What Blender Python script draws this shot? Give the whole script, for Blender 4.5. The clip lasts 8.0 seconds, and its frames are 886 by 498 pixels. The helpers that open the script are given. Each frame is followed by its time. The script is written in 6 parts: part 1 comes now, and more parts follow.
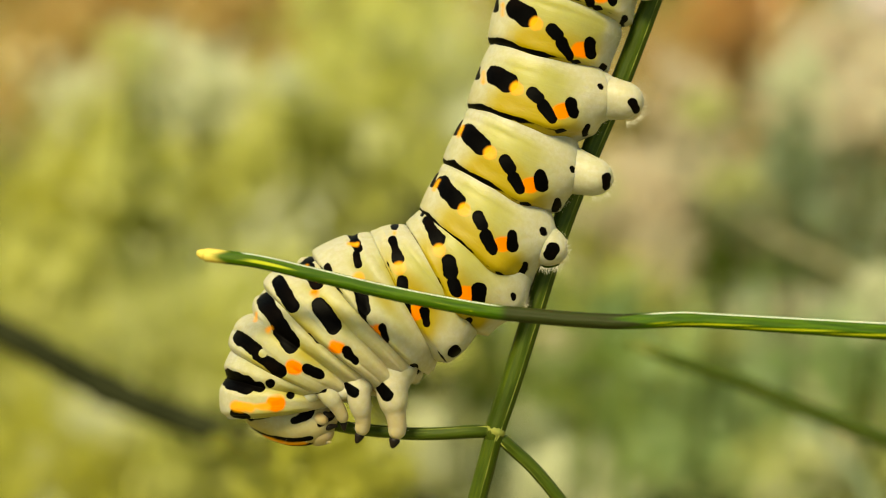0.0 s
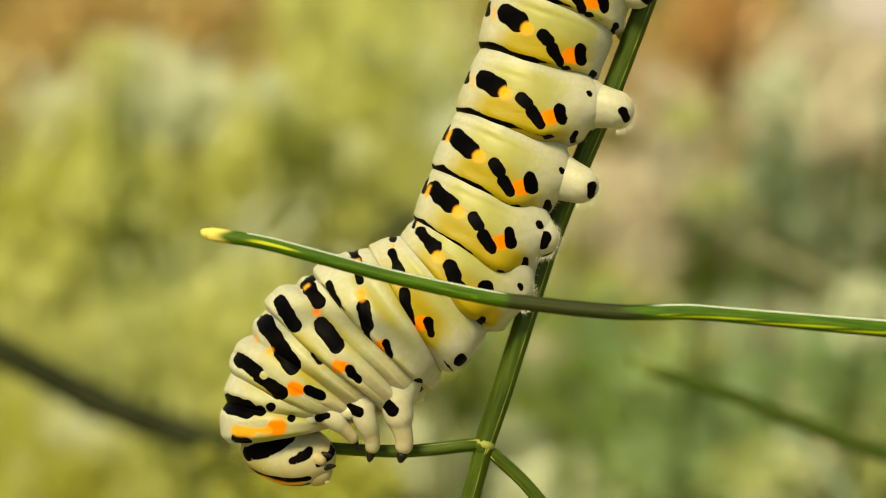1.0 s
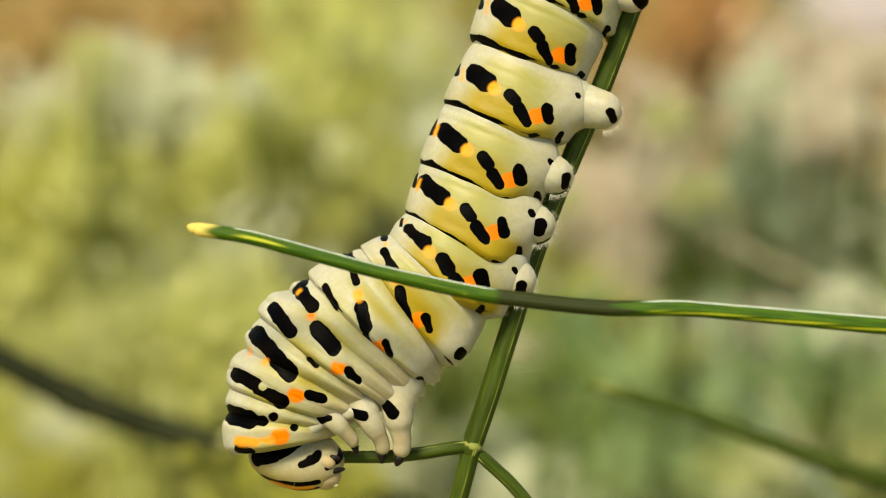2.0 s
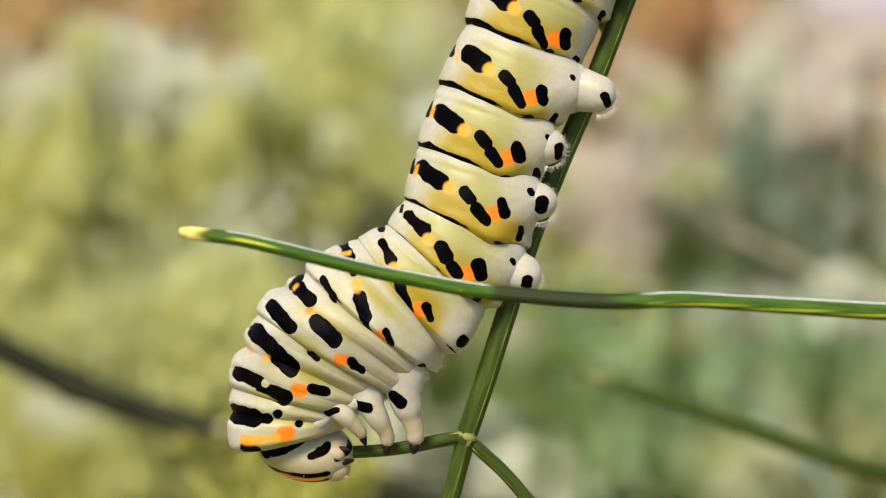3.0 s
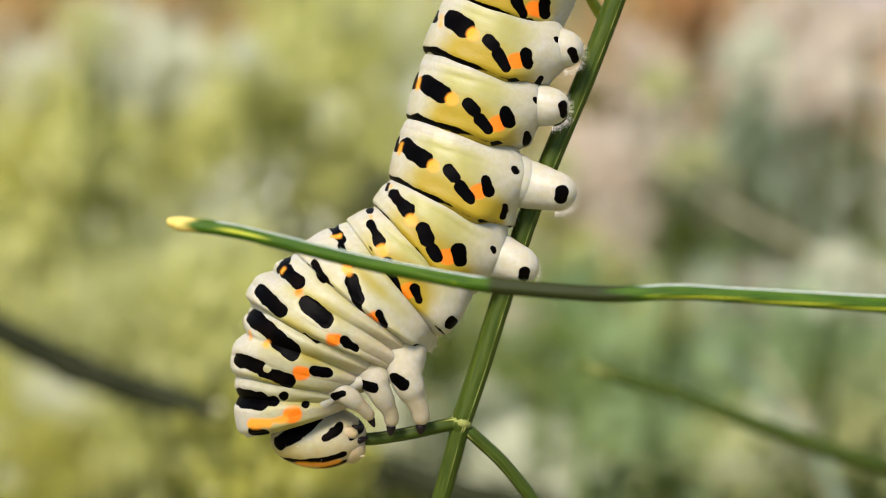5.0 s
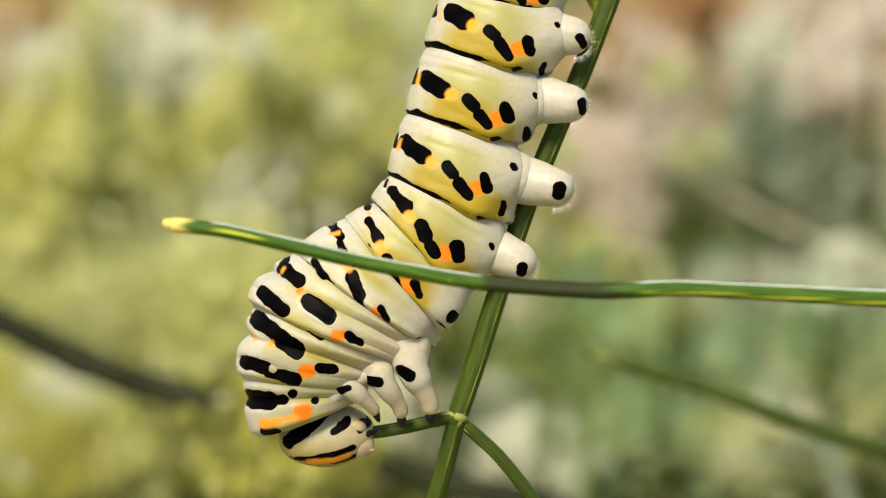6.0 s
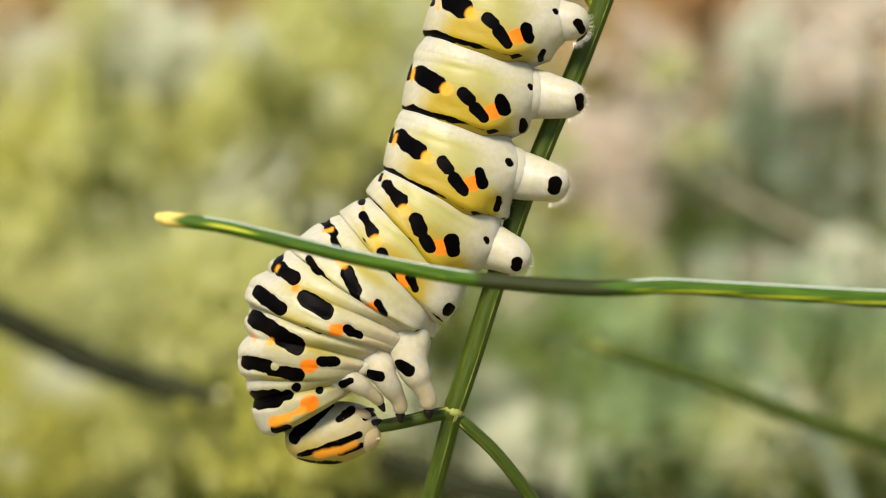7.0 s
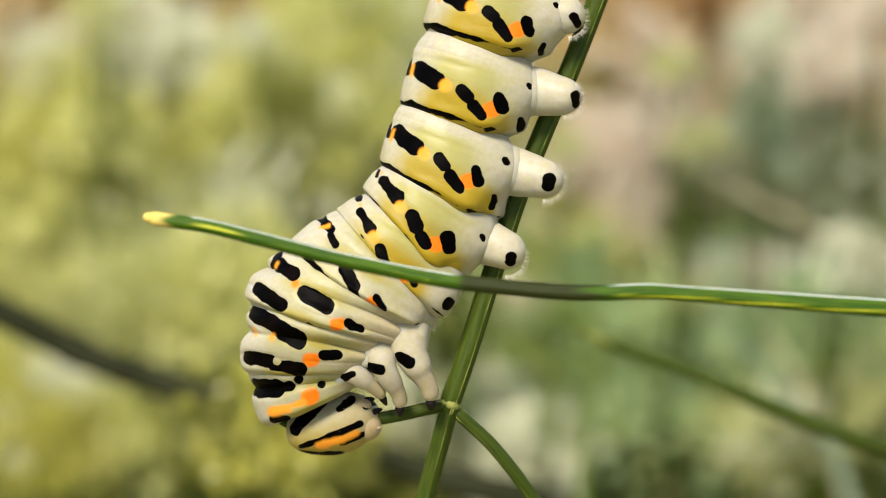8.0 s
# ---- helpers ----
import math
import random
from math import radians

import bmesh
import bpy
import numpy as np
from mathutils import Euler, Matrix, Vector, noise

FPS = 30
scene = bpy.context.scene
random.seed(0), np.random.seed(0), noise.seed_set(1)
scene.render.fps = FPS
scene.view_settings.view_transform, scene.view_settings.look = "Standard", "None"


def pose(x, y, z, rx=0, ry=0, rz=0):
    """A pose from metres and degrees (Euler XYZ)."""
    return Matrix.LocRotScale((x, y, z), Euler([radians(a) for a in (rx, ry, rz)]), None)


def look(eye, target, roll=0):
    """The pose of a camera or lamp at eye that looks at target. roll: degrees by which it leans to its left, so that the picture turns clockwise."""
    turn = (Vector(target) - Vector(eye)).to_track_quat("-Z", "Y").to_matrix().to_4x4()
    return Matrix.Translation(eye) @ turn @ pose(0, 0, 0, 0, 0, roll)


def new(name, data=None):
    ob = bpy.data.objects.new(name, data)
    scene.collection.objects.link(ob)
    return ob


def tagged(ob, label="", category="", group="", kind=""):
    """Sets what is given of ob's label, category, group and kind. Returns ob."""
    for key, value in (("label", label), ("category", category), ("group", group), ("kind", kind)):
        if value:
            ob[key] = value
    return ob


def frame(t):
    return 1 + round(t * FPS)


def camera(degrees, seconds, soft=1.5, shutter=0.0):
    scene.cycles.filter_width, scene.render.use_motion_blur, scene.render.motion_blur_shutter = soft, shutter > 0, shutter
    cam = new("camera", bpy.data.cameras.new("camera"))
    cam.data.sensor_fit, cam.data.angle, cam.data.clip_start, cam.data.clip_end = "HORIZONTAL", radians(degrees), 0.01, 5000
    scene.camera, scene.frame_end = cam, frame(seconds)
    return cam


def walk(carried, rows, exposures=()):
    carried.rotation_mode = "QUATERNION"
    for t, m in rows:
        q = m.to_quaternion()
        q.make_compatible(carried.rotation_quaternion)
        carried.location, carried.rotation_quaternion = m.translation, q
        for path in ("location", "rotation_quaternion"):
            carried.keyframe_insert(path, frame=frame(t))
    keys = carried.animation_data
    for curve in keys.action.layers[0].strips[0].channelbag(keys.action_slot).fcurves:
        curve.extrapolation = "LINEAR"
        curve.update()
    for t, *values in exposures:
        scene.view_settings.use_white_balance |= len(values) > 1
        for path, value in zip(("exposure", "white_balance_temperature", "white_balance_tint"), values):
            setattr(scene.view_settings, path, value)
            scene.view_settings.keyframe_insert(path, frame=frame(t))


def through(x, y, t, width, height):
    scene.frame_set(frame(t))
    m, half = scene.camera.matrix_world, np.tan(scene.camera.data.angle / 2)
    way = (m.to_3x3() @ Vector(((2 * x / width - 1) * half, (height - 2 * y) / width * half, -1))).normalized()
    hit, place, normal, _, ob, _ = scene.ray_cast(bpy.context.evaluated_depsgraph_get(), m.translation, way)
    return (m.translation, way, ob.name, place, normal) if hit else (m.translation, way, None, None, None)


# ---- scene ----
# A swallowtail caterpillar on a fennel stalk, filmed from a hand's width away.
# The plan: x along the picture, y away from the lens, z up it, in millimetres, tilted with the lens.
MM = 0.001
TILT = 18.0
PLAN = pose(0, 0, 0.42, -TILT, 0, 0)
REACH = 141.17          # lens to the caterpillar's middle, mm


def on_plan(x, y, z, rx=0, ry=0, rz=0):
    return PLAN @ pose(x * MM, y * MM, z * MM, rx, ry, rz)


# ---- camera ----
cam = camera(22.0, 8.0, soft=0.95)
cam.data.dof.use_dof = True
cam.data.dof.focus_distance = (REACH - 3.4) * MM
cam.data.dof.aperture_fstop = 31.0
walk(cam, [(t, on_plan(x, -REACH, z, 90 + tilt, 0, pan)) for t, x, z, pan, tilt in (
    (0.0, 1.225, -0.763, 1.236, 0.375),
    (0.5, 0.614, -1.078, 0.945, 0.713),
    (1.0, 0.627, -0.544, 0.733, 0.613),
    (1.5, -0.016, -0.430, 0.254, 0.632),
    (3.0, 0.218, -0.009, 0.117, 0.200),
    (3.5, -0.000, 0.000, 0.000, 0.000),
    (4.0, 0.378, 0.392, 0.045, -0.203),
    (4.5, 0.357, 0.631, 0.043, -0.336),
    (6.0, 1.480, 0.837, 0.405, -0.637),
    (6.5, 1.881, 1.232, 0.481, -0.783),
    (7.0, 1.773, 1.004, 0.415, -0.821),
    (7.5, 2.461, 1.153, 0.542, -0.947),
    (8.0, 2.348, 0.796, 0.562, -0.917),
)], exposures=(
    (0.0, 0.51, 10000, -8),
    (1.5, 0.49, 8650, -3),
    (3.0, 0.60, 6250, 19),
    (3.5, 0.60, 6100, 25),
    (4.5, 0.62, 6100, 21),
    (6.0, 0.67, 6600, 16),
    (8.0, 0.67, 6650, 14),
))

# ---- light ----
SUN_FROM = Vector((-0.24, -0.48, 0.82)).normalized()
sun = new("sun", bpy.data.lights.new("sun", "SUN"))
sun.data.energy, sun.data.angle, sun.data.color = 4.05, radians(15.0), (1.0, 0.92, 0.79)
sun.matrix_world = look((0, 0, 3), Vector((0, 0, 3)) - SUN_FROM)
world = bpy.data.worlds.new("sky")
scene.world = world
world.use_nodes = True
sky = world.node_tree.nodes.new("ShaderNodeTexSky")
sky.sky_type, sky.sun_disc = "NISHITA", False
sky.sun_elevation = math.asin(SUN_FROM.z)
sky.sun_rotation = math.atan2(SUN_FROM.x, SUN_FROM.y)
back = world.node_tree.nodes["Background"]
back.inputs["Strength"].default_value = 0.10
world.node_tree.links.new(sky.outputs[0], back.inputs["Color"])


# ---- materials ----
class Nodes:
    """A node material and short ways to add to it."""

    def __init__(self, name, roughness=0.5, specular=0.5):
        self.mat = bpy.data.materials.new(name)
        self.mat.use_nodes = True
        self.tree = self.mat.node_tree
        self.bsdf = self.tree.nodes["Principled BSDF"]
        self.bsdf.inputs["Roughness"].default_value = roughness
        self.bsdf.inputs["Specular IOR Level"].default_value = specular

    def add(self, kind, **values):
        node = self.tree.nodes.new(kind)
        for key, value in values.items():
            node.inputs[key.replace("_", " ")].default_value = value
        return node

    def link(self, a, b):
        self.tree.links.new(a, b)

    def noise(self, scale, detail=3.0, rough=0.55, stretch=None):
        spot = self.tree.nodes.new("ShaderNodeTexCoord").outputs["Object"]
        if stretch:
            turn = self.add("ShaderNodeMapping", Scale=stretch)
            self.link(spot, turn.inputs["Vector"])
            spot = turn.outputs[0]
        node = self.add("ShaderNodeTexNoise", Scale=scale, Detail=detail, Roughness=rough)
        self.link(spot, node.inputs["Vector"])
        return node.outputs["Fac"]

    def attr(self, name):
        node = self.tree.nodes.new("ShaderNodeAttribute")
        node.attribute_name = name
        return node.outputs["Fac"]

    def math(self, op, a, b):
        node = self.tree.nodes.new("ShaderNodeMath")
        node.operation = op
        for slot, v in zip(node.inputs, (a, b)):
            if isinstance(v, (int, float)):
                slot.default_value = v
            else:
                self.link(v, slot)
        return node.outputs[0]

    def ramp(self, value, low, high, to_low=0.0, to_high=1.0):
        node = self.tree.nodes.new("ShaderNodeMapRange")
        node.interpolation_type = "SMOOTHSTEP"
        self.link(value, node.inputs["Value"])
        for key, v in (("From Min", low), ("From Max", high), ("To Min", to_low), ("To Max", to_high)):
            node.inputs[key].default_value = v
        return node.outputs["Result"]

    def mix(self, fac, a, b):
        node = self.tree.nodes.new("ShaderNodeMix")
        node.data_type = "RGBA"
        for slot, v in ((node.inputs[0], fac), (node.inputs[6], a), (node.inputs[7], b)):
            if isinstance(v, (int, float)):
                slot.default_value = v
            elif isinstance(v, tuple):
                slot.default_value = (*v, 1.0)
            else:
                self.link(v, slot)
        return node.outputs[2]

    def bump(self, height, strength, distance):
        node = self.add("ShaderNodeBump", Distance=distance)
        if isinstance(strength, float):
            node.inputs["Strength"].default_value = strength
        else:
            self.link(strength, node.inputs["Strength"])
        self.link(height, node.inputs["Height"])
        self.link(node.outputs[0], self.bsdf.inputs["Normal"])

    def colour(self, value):
        if isinstance(value, tuple):
            self.bsdf.inputs["Base Color"].default_value = (*value, 1.0)
        else:
            self.link(value, self.bsdf.inputs["Base Color"])

    def glow_through(self, weight, colour):
        """Thin leaves let light through."""
        out = self.tree.nodes["Material Output"]
        thin = self.tree.nodes.new("ShaderNodeBsdfTranslucent")
        if isinstance(colour, tuple):
            thin.inputs["Color"].default_value = (*colour, 1.0)
        else:
            self.link(colour, thin.inputs["Color"])
        both = self.tree.nodes.new("ShaderNodeMixShader")
        both.inputs[0].default_value = weight
        self.link(self.bsdf.outputs[0], both.inputs[1])
        self.link(thin.outputs[0], both.inputs[2])
        self.link(both.outputs[0], out.inputs["Surface"])


def skin_material():
    """Waxy caterpillar skin: ivory, lime and yellow, with black, orange and peach marks."""
    n = Nodes("caterpillar_skin", 0.42, 0.45)
    soft = n.noise(420, 3.0)
    broad = n.noise(190, 2.0)
    grain = n.noise(2600, 3.0)
    sway = n.math("MULTIPLY", n.math("SUBTRACT", soft, 0.5), 0.35)
    body = n.mix(n.ramp(grain, 0.35, 0.7), IVORY, IVORY_LIGHT)
    body = n.mix(n.ramp(n.math("ADD", n.attr("lime"), sway), 0.0, 1.0, 0.0, 0.85), body, n.mix(broad, LIME, LIME_DEEP))
    body = n.mix(n.ramp(n.math("ADD", n.attr("tone"), sway), 0.08, 0.95), body, n.mix(soft, GOLD, GOLD_DEEP))
    body = n.mix(n.ramp(n.attr("belly"), 0.0, 1.0, 0.0, 0.85), body, n.mix(soft, BLUSH, BLUSH_LIGHT))
    wobble = n.math("ADD", n.math("MULTIPLY", n.math("SUBTRACT", n.noise(1500, 2.0), 0.5), 0.22),
                    n.math("MULTIPLY", n.math("SUBTRACT", n.noise(520, 1.0), 0.5), 0.46))
    dark = n.ramp(n.math("ADD", n.attr("dark"), wobble), -0.075, -0.005, 1.0, 0.0)
    warm = n.ramp(n.math("ADD", n.attr("warm"), wobble), -0.14, 0.08, 1.0, 0.0)
    pale = n.ramp(n.math("ADD", n.attr("pale"), wobble), -0.17, 0.09, 1.0, 0.0)
    ink = n.mix(n.ramp(soft, 0.45, 0.75), (0.0006, 0.0004, 0.0003), (0.0042, 0.0022, 0.0014))
    full = n.mix(warm, body, n.mix(soft, (0.80, 0.225, 0.004), (0.76, 0.150, 0.002)))
    full = n.mix(dark, full, ink)
    full = n.mix(pale, full, (0.78, 0.31, 0.025))
    n.colour(full)
    n.link(n.ramp(dark, 0.0, 1.0, 0.6, 0.0), n.bsdf.inputs["Subsurface Weight"])
    n.bsdf.inputs["Subsurface Radius"].default_value = (1.0, 0.72, 0.26)
    n.bsdf.inputs["Subsurface Scale"].default_value = 0.0008
    n.link(n.ramp(dark, 0.0, 1.0, 0.44, 0.48), n.bsdf.inputs["Roughness"])
    n.link(n.ramp(dark, 0.0, 1.0, 0.24, 0.03), n.bsdf.inputs["Specular IOR Level"])
    spot = n.add("ShaderNodeCombineXYZ")
    n.link(n.math("MULTIPLY", n.attr("ring"), 7.0), spot.inputs[0])
    n.link(n.math("MULTIPLY", n.attr("turn"), 2.6), spot.inputs[1])
    crease = n.add("ShaderNodeTexNoise", Scale=1.0, Detail=2.5, Roughness=0.5, Distortion=0.9)
    n.link(spot.outputs[0], crease.inputs["Vector"])
    fine = n.noise(1100, 4.0, 0.6)
    high = n.math("ADD", n.math("MULTIPLY", crease.outputs["Fac"], 0.45), n.math("MULTIPLY", fine, 0.32))
    n.bump(n.math("ADD", high, n.math("MULTIPLY", grain, 0.12)), n.ramp(dark, 0.0, 1.0, 0.20, 0.16), 0.0003)
    return n.mat


def stalk_material(name, deep, light, line):
    """Green fennel stalk with fine lengthwise streaks and a waxy sheen."""
    n = Nodes(name, 0.5, 0.14)
    streak = n.noise(1, 3.0)
    round_, along = n.attr("round"), n.attr("along")
    mixer = n.add("ShaderNodeCombineXYZ")
    n.link(n.math("MULTIPLY", round_, 9.0), mixer.inputs[0])
    n.link(n.math("MULTIPLY", along, 0.22), mixer.inputs[1])
    grain = n.add("ShaderNodeTexNoise", Scale=1.6, Detail=4.0, Roughness=0.6)
    n.link(mixer.outputs[0], grain.inputs["Vector"])
    patch = n.noise(160, 2.0)
    base = n.mix(n.ramp(grain.outputs["Fac"], 0.35, 0.68), deep, light)
    base = n.mix(n.ramp(patch, 0.35, 0.75, 0.0, 0.5), base, deep)
    base = n.mix(n.ramp(n.attr("stripe"), 0.3, 0.8), base, line)
    base = n.mix(n.ramp(n.attr("dull"), 0.2, 0.9), base, (0.023, 0.030, 0.006))
    # whitish colour: the front stalk's painted highlight, and its pale tip
    base = n.mix(n.ramp(n.attr("pale_and_shine"), 0.3, 0.9), base, (0.62, 0.66, 0.58))
    base = n.mix(n.ramp(n.attr("dry"), 0.2, 0.8), base, (0.64, 0.50, 0.12))
    n.colour(base)
    n.bsdf.inputs["Subsurface Weight"].default_value = 0.08
    n.bsdf.inputs["Subsurface Scale"].default_value = 0.0004
    n.bump(grain.outputs["Fac"], 0.35, 0.0002)
    return n.mat


def leaf_material(name, one, two, through=0.45):
    n = Nodes(name, 0.34, 0.5)
    pick = n.tree.nodes.new("ShaderNodeNewGeometry").outputs["Random Per Island"]
    mixed = n.mix(pick, one, two)
    mixed = n.mix(n.ramp(n.noise(60, 2.0), 0.4, 0.7, 0.0, 0.4), mixed, two)
    n.colour(mixed)
    n.glow_through(through, mixed)
    return n.mat


def plain_material(name, one, two, scale, roughness=0.6, specular=0.4, bump=0.0):
    n = Nodes(name, roughness, specular)
    grain = n.noise(scale, 5.0, 0.6)
    n.colour(n.mix(n.ramp(grain, 0.3, 0.7), one, two))
    if bump:
        n.bump(grain, 0.5, bump)
    return n.mat


def ground_material():
    """Garden soil under dry grass, moss and low green."""
    n = Nodes("garden_ground", 0.9, 0.2)
    far, mid, fine = n.noise(3.2, 3.0), n.noise(17, 4.0), n.noise(140, 4.0)
    c = n.mix(n.ramp(far, 0.4, 0.6), (0.36, 0.30, 0.115), (0.26, 0.27, 0.095))
    c = n.mix(n.ramp(mid, 0.5, 0.66), c, (0.43, 0.32, 0.155))
    c = n.mix(n.ramp(fine, 0.45, 0.75, 0.0, 0.6), c, (0.18, 0.15, 0.08))
    n.colour(c)
    n.bump(fine, 0.8, 0.01)
    return n.mat


IVORY, IVORY_LIGHT = (0.405, 0.382, 0.265), (0.440, 0.422, 0.325)
LIME, LIME_DEEP = (0.345, 0.328, 0.088), (0.300, 0.284, 0.052)
GOLD, GOLD_DEEP = (0.345, 0.258, 0.016), (0.300, 0.212, 0.008)
BLUSH, BLUSH_LIGHT = (0.430, 0.285, 0.115), (0.455, 0.345, 0.170)
SKIN = skin_material()
CLAW = plain_material("claw", (0.005, 0.003, 0.003), (0.016, 0.010, 0.008), 4000, 0.5, 0.2)
HAIR = plain_material("bristle", (0.85, 0.82, 0.72), (0.75, 0.70, 0.55), 900, 0.4)
STALK = stalk_material("stalk", (0.032, 0.055, 0.005), (0.060, 0.086, 0.008), (0.36, 0.38, 0.10))
TWIG = stalk_material("leaf_stalk", (0.022, 0.064, 0.002), (0.056, 0.118, 0.003), (0.40, 0.43, 0.030))
GROUND = ground_material()
PAVING = plain_material("paving", (0.36, 0.30, 0.29), (0.44, 0.38, 0.36), 25, 0.85, 0.3, 0.002)
YELLOW_LEAF = leaf_material("yellow_green_leaf", (0.40, 0.40, 0.060), (0.62, 0.61, 0.150))
OLIVE_LEAF = leaf_material("olive_leaf", (0.20, 0.205, 0.050), (0.34, 0.33, 0.098))
SAGE_LEAF = leaf_material("sage_leaf", (0.23, 0.31, 0.18), (0.39, 0.47, 0.32))
GREEN_LEAF = leaf_material("green_leaf", (0.13, 0.21, 0.040), (0.25, 0.33, 0.080))
STRAW = leaf_material("straw", (0.45, 0.30, 0.088), (0.56, 0.39, 0.14), 0.2)
PALE = leaf_material("pale_dry_leaf", (0.42, 0.40, 0.248), (0.56, 0.51, 0.328), 0.25)
PALE_GREEN = leaf_material("pale_green_leaf", (0.49, 0.52, 0.18), (0.66, 0.67, 0.31))
RUST = leaf_material("rusty_leaf", (0.50, 0.24, 0.075), (0.62, 0.36, 0.14), 0.3)
BRIGHT_LEAF = leaf_material("bright_leaf", (0.60, 0.61, 0.16), (0.71, 0.72, 0.30), 0.4)
FRESH_LEAF = leaf_material("fresh_leaf", (0.33, 0.47, 0.19), (0.46, 0.59, 0.30), 0.4)
PALE_SAGE = leaf_material("pale_sage_leaf", (0.62, 0.65, 0.45), (0.76, 0.78, 0.58), 0.3)
TAN_LEAF = leaf_material("tan_leaf", (0.46, 0.30, 0.095), (0.54, 0.38, 0.15), 0.3)
BLUSH_LEAF = leaf_material("blush_dry_leaf", (0.66, 0.57, 0.42), (0.74, 0.66, 0.52), 0.3)
DARK_STALK = plain_material("dark_stalk", (0.015, 0.018, 0.007), (0.028, 0.032, 0.014), 150, 0.9, 0.1)


# ---- building blocks ----
def mesh_object(name, verts, faces, material, parent=None, label="", smooth=True, values=None):
    """One mesh object; values: numbers by vertex, stored under their names."""
    data = bpy.data.meshes.new(name)
    data.from_pydata([tuple(v) for v in verts], [], faces)
    data.polygons.foreach_set("use_smooth", [smooth] * len(data.polygons))
    for key, numbers in (values or {}).items():
        data.attributes.new(key, "FLOAT", "POINT").data.foreach_set("value", np.asarray(numbers, np.float32))
    data.materials.append(material)
    data.update()
    ob = new(name, data)
    if parent:
        ob.parent = parent
    if label:
        tagged(ob, label)
    return ob


def thing(name, label, category, m=None, group="", kind=""):
    ob = tagged(new(name), label, category, group, kind)
    ob.matrix_basis = m or Matrix()
    return ob


def marks_at(points, marks):
    """Signed distance in mm from points (x, z) to the nearest of the marks: rounded strokes x0, z0, x1, z1, half width."""
    best = np.full(len(points), 9.0)
    for x0, z0, x1, z1, r in marks:
        a, d = np.array((x0, z0)), np.array((x1 - x0, z1 - z0))
        s = np.clip((points - a) @ d / max(d @ d, 1e-9), 0, 1)
        best = np.minimum(best, np.linalg.norm(points - a - s[:, None] * d, axis=1) - r)
    return best


def smooth_path(points, step):
    """A curve through the points that never swings wide of them, cut into even short steps."""
    p = np.array(points, float)
    way = np.gradient(p, axis=0)
    leg = np.linalg.norm(np.diff(p, axis=0), axis=1)
    for i in range(1, len(p) - 1):
        way[i] = (p[i + 1] - p[i]) / leg[i] + (p[i] - p[i - 1]) / leg[i - 1]
    way /= np.linalg.norm(way, axis=1)[:, None]
    out = []
    for i, size in enumerate(leg):
        n = min(60, max(2, int(size / step)))
        for k in range(n):
            t = k / n
            out.append((2 * t ** 3 - 3 * t ** 2 + 1) * p[i] + (t ** 3 - 2 * t ** 2 + t) * size * way[i]
                       + (3 * t ** 2 - 2 * t ** 3) * p[i + 1] + (t ** 3 - t ** 2) * size * way[i + 1])
    out.append(p[-1])
    return np.array(out)


def tube(path, radius, sides, shape=None, round_ends=True):
    """Rings round a path in mm: verts, faces, distance along, share of the way round. radius(s in 0..1); shape(angle) scales it."""
    path = np.array(path, float)
    run = np.concatenate(([0], np.cumsum(np.linalg.norm(np.diff(path, axis=0), axis=1))))
    total = run[-1]
    verts, along, turn = [], [], []
    angles = np.arange(sides) / sides * 2 * np.pi
    for i, c in enumerate(path):
        ahead = path[min(i + 1, len(path) - 1)] - path[max(i - 1, 0)]
        ahead /= np.linalg.norm(ahead)
        side = np.cross(ahead, (0.0, 1.0, 0.0))
        if np.linalg.norm(side) < 0.2:
            side = np.cross(ahead, (1.0, 0.0, 0.0))
        side /= np.linalg.norm(side)
        up = np.cross(side, ahead)
        r = radius(run[i] / total)
        if round_ends:
            e = min(run[i], total - run[i])
            r *= math.sqrt(max(0.02, 1 - max(0.0, 1 - e / max(r, 1e-6)) ** 2))
        for a in angles:
            k = r * (shape(a) if shape else 1.0)
            verts.append(c + k * (math.cos(a) * side - math.sin(a) * up))
            along.append(run[i])
            turn.append(a / (2 * math.pi))
    faces = []
    for i in range(len(path) - 1):
        for j in range(sides):
            k = (j + 1) % sides
            faces.append((i * sides + j, i * sides + k, (i + 1) * sides + k, (i + 1) * sides + j))
    faces.append(tuple(range(sides - 1, -1, -1)))
    faces.append(tuple(range((len(path) - 1) * sides, len(path) * sides)))
    return np.array(verts), faces, np.array(along), np.array(turn)


def bristles(parent, roots, ways, length, width=0.014, seed=1):
    """Short pale hairs, tapered to a point; roots and ways in mm in the parent's space."""
    rng = random.Random(seed)
    verts, faces = [], []
    for root, way in zip(roots, ways):
        w = Vector(way).normalized()
        w = (w + Vector((rng.gauss(0, 0.18), rng.gauss(0, 0.18), rng.gauss(0, 0.18)))).normalized()
        side = w.orthogonal().normalized()
        other = w.cross(side)
        n = len(verts)
        for a in range(3):
            verts.append((Vector(root) + width * (side * math.cos(a * 2.094) + other * math.sin(a * 2.094))) * MM)
        verts.append((Vector(root) + w * length * rng.uniform(0.6, 1.15)) * MM)
        faces += [(n, n + 1, n + 3), (n + 1, n + 2, n + 3), (n + 2, n, n + 3)]
    return mesh_object("bristles", verts, faces, HAIR, parent, "short pale bristles", smooth=False)


# ---- the fennel stalk it sits on ----
def set_stalk(ob_values, along, turn):
    z = np.zeros(len(along))
    return {"along": along, "round": turn, **{k: ob_values.get(k, z) for k in ("stripe", "dull", "pale_and_shine", "dry")}}


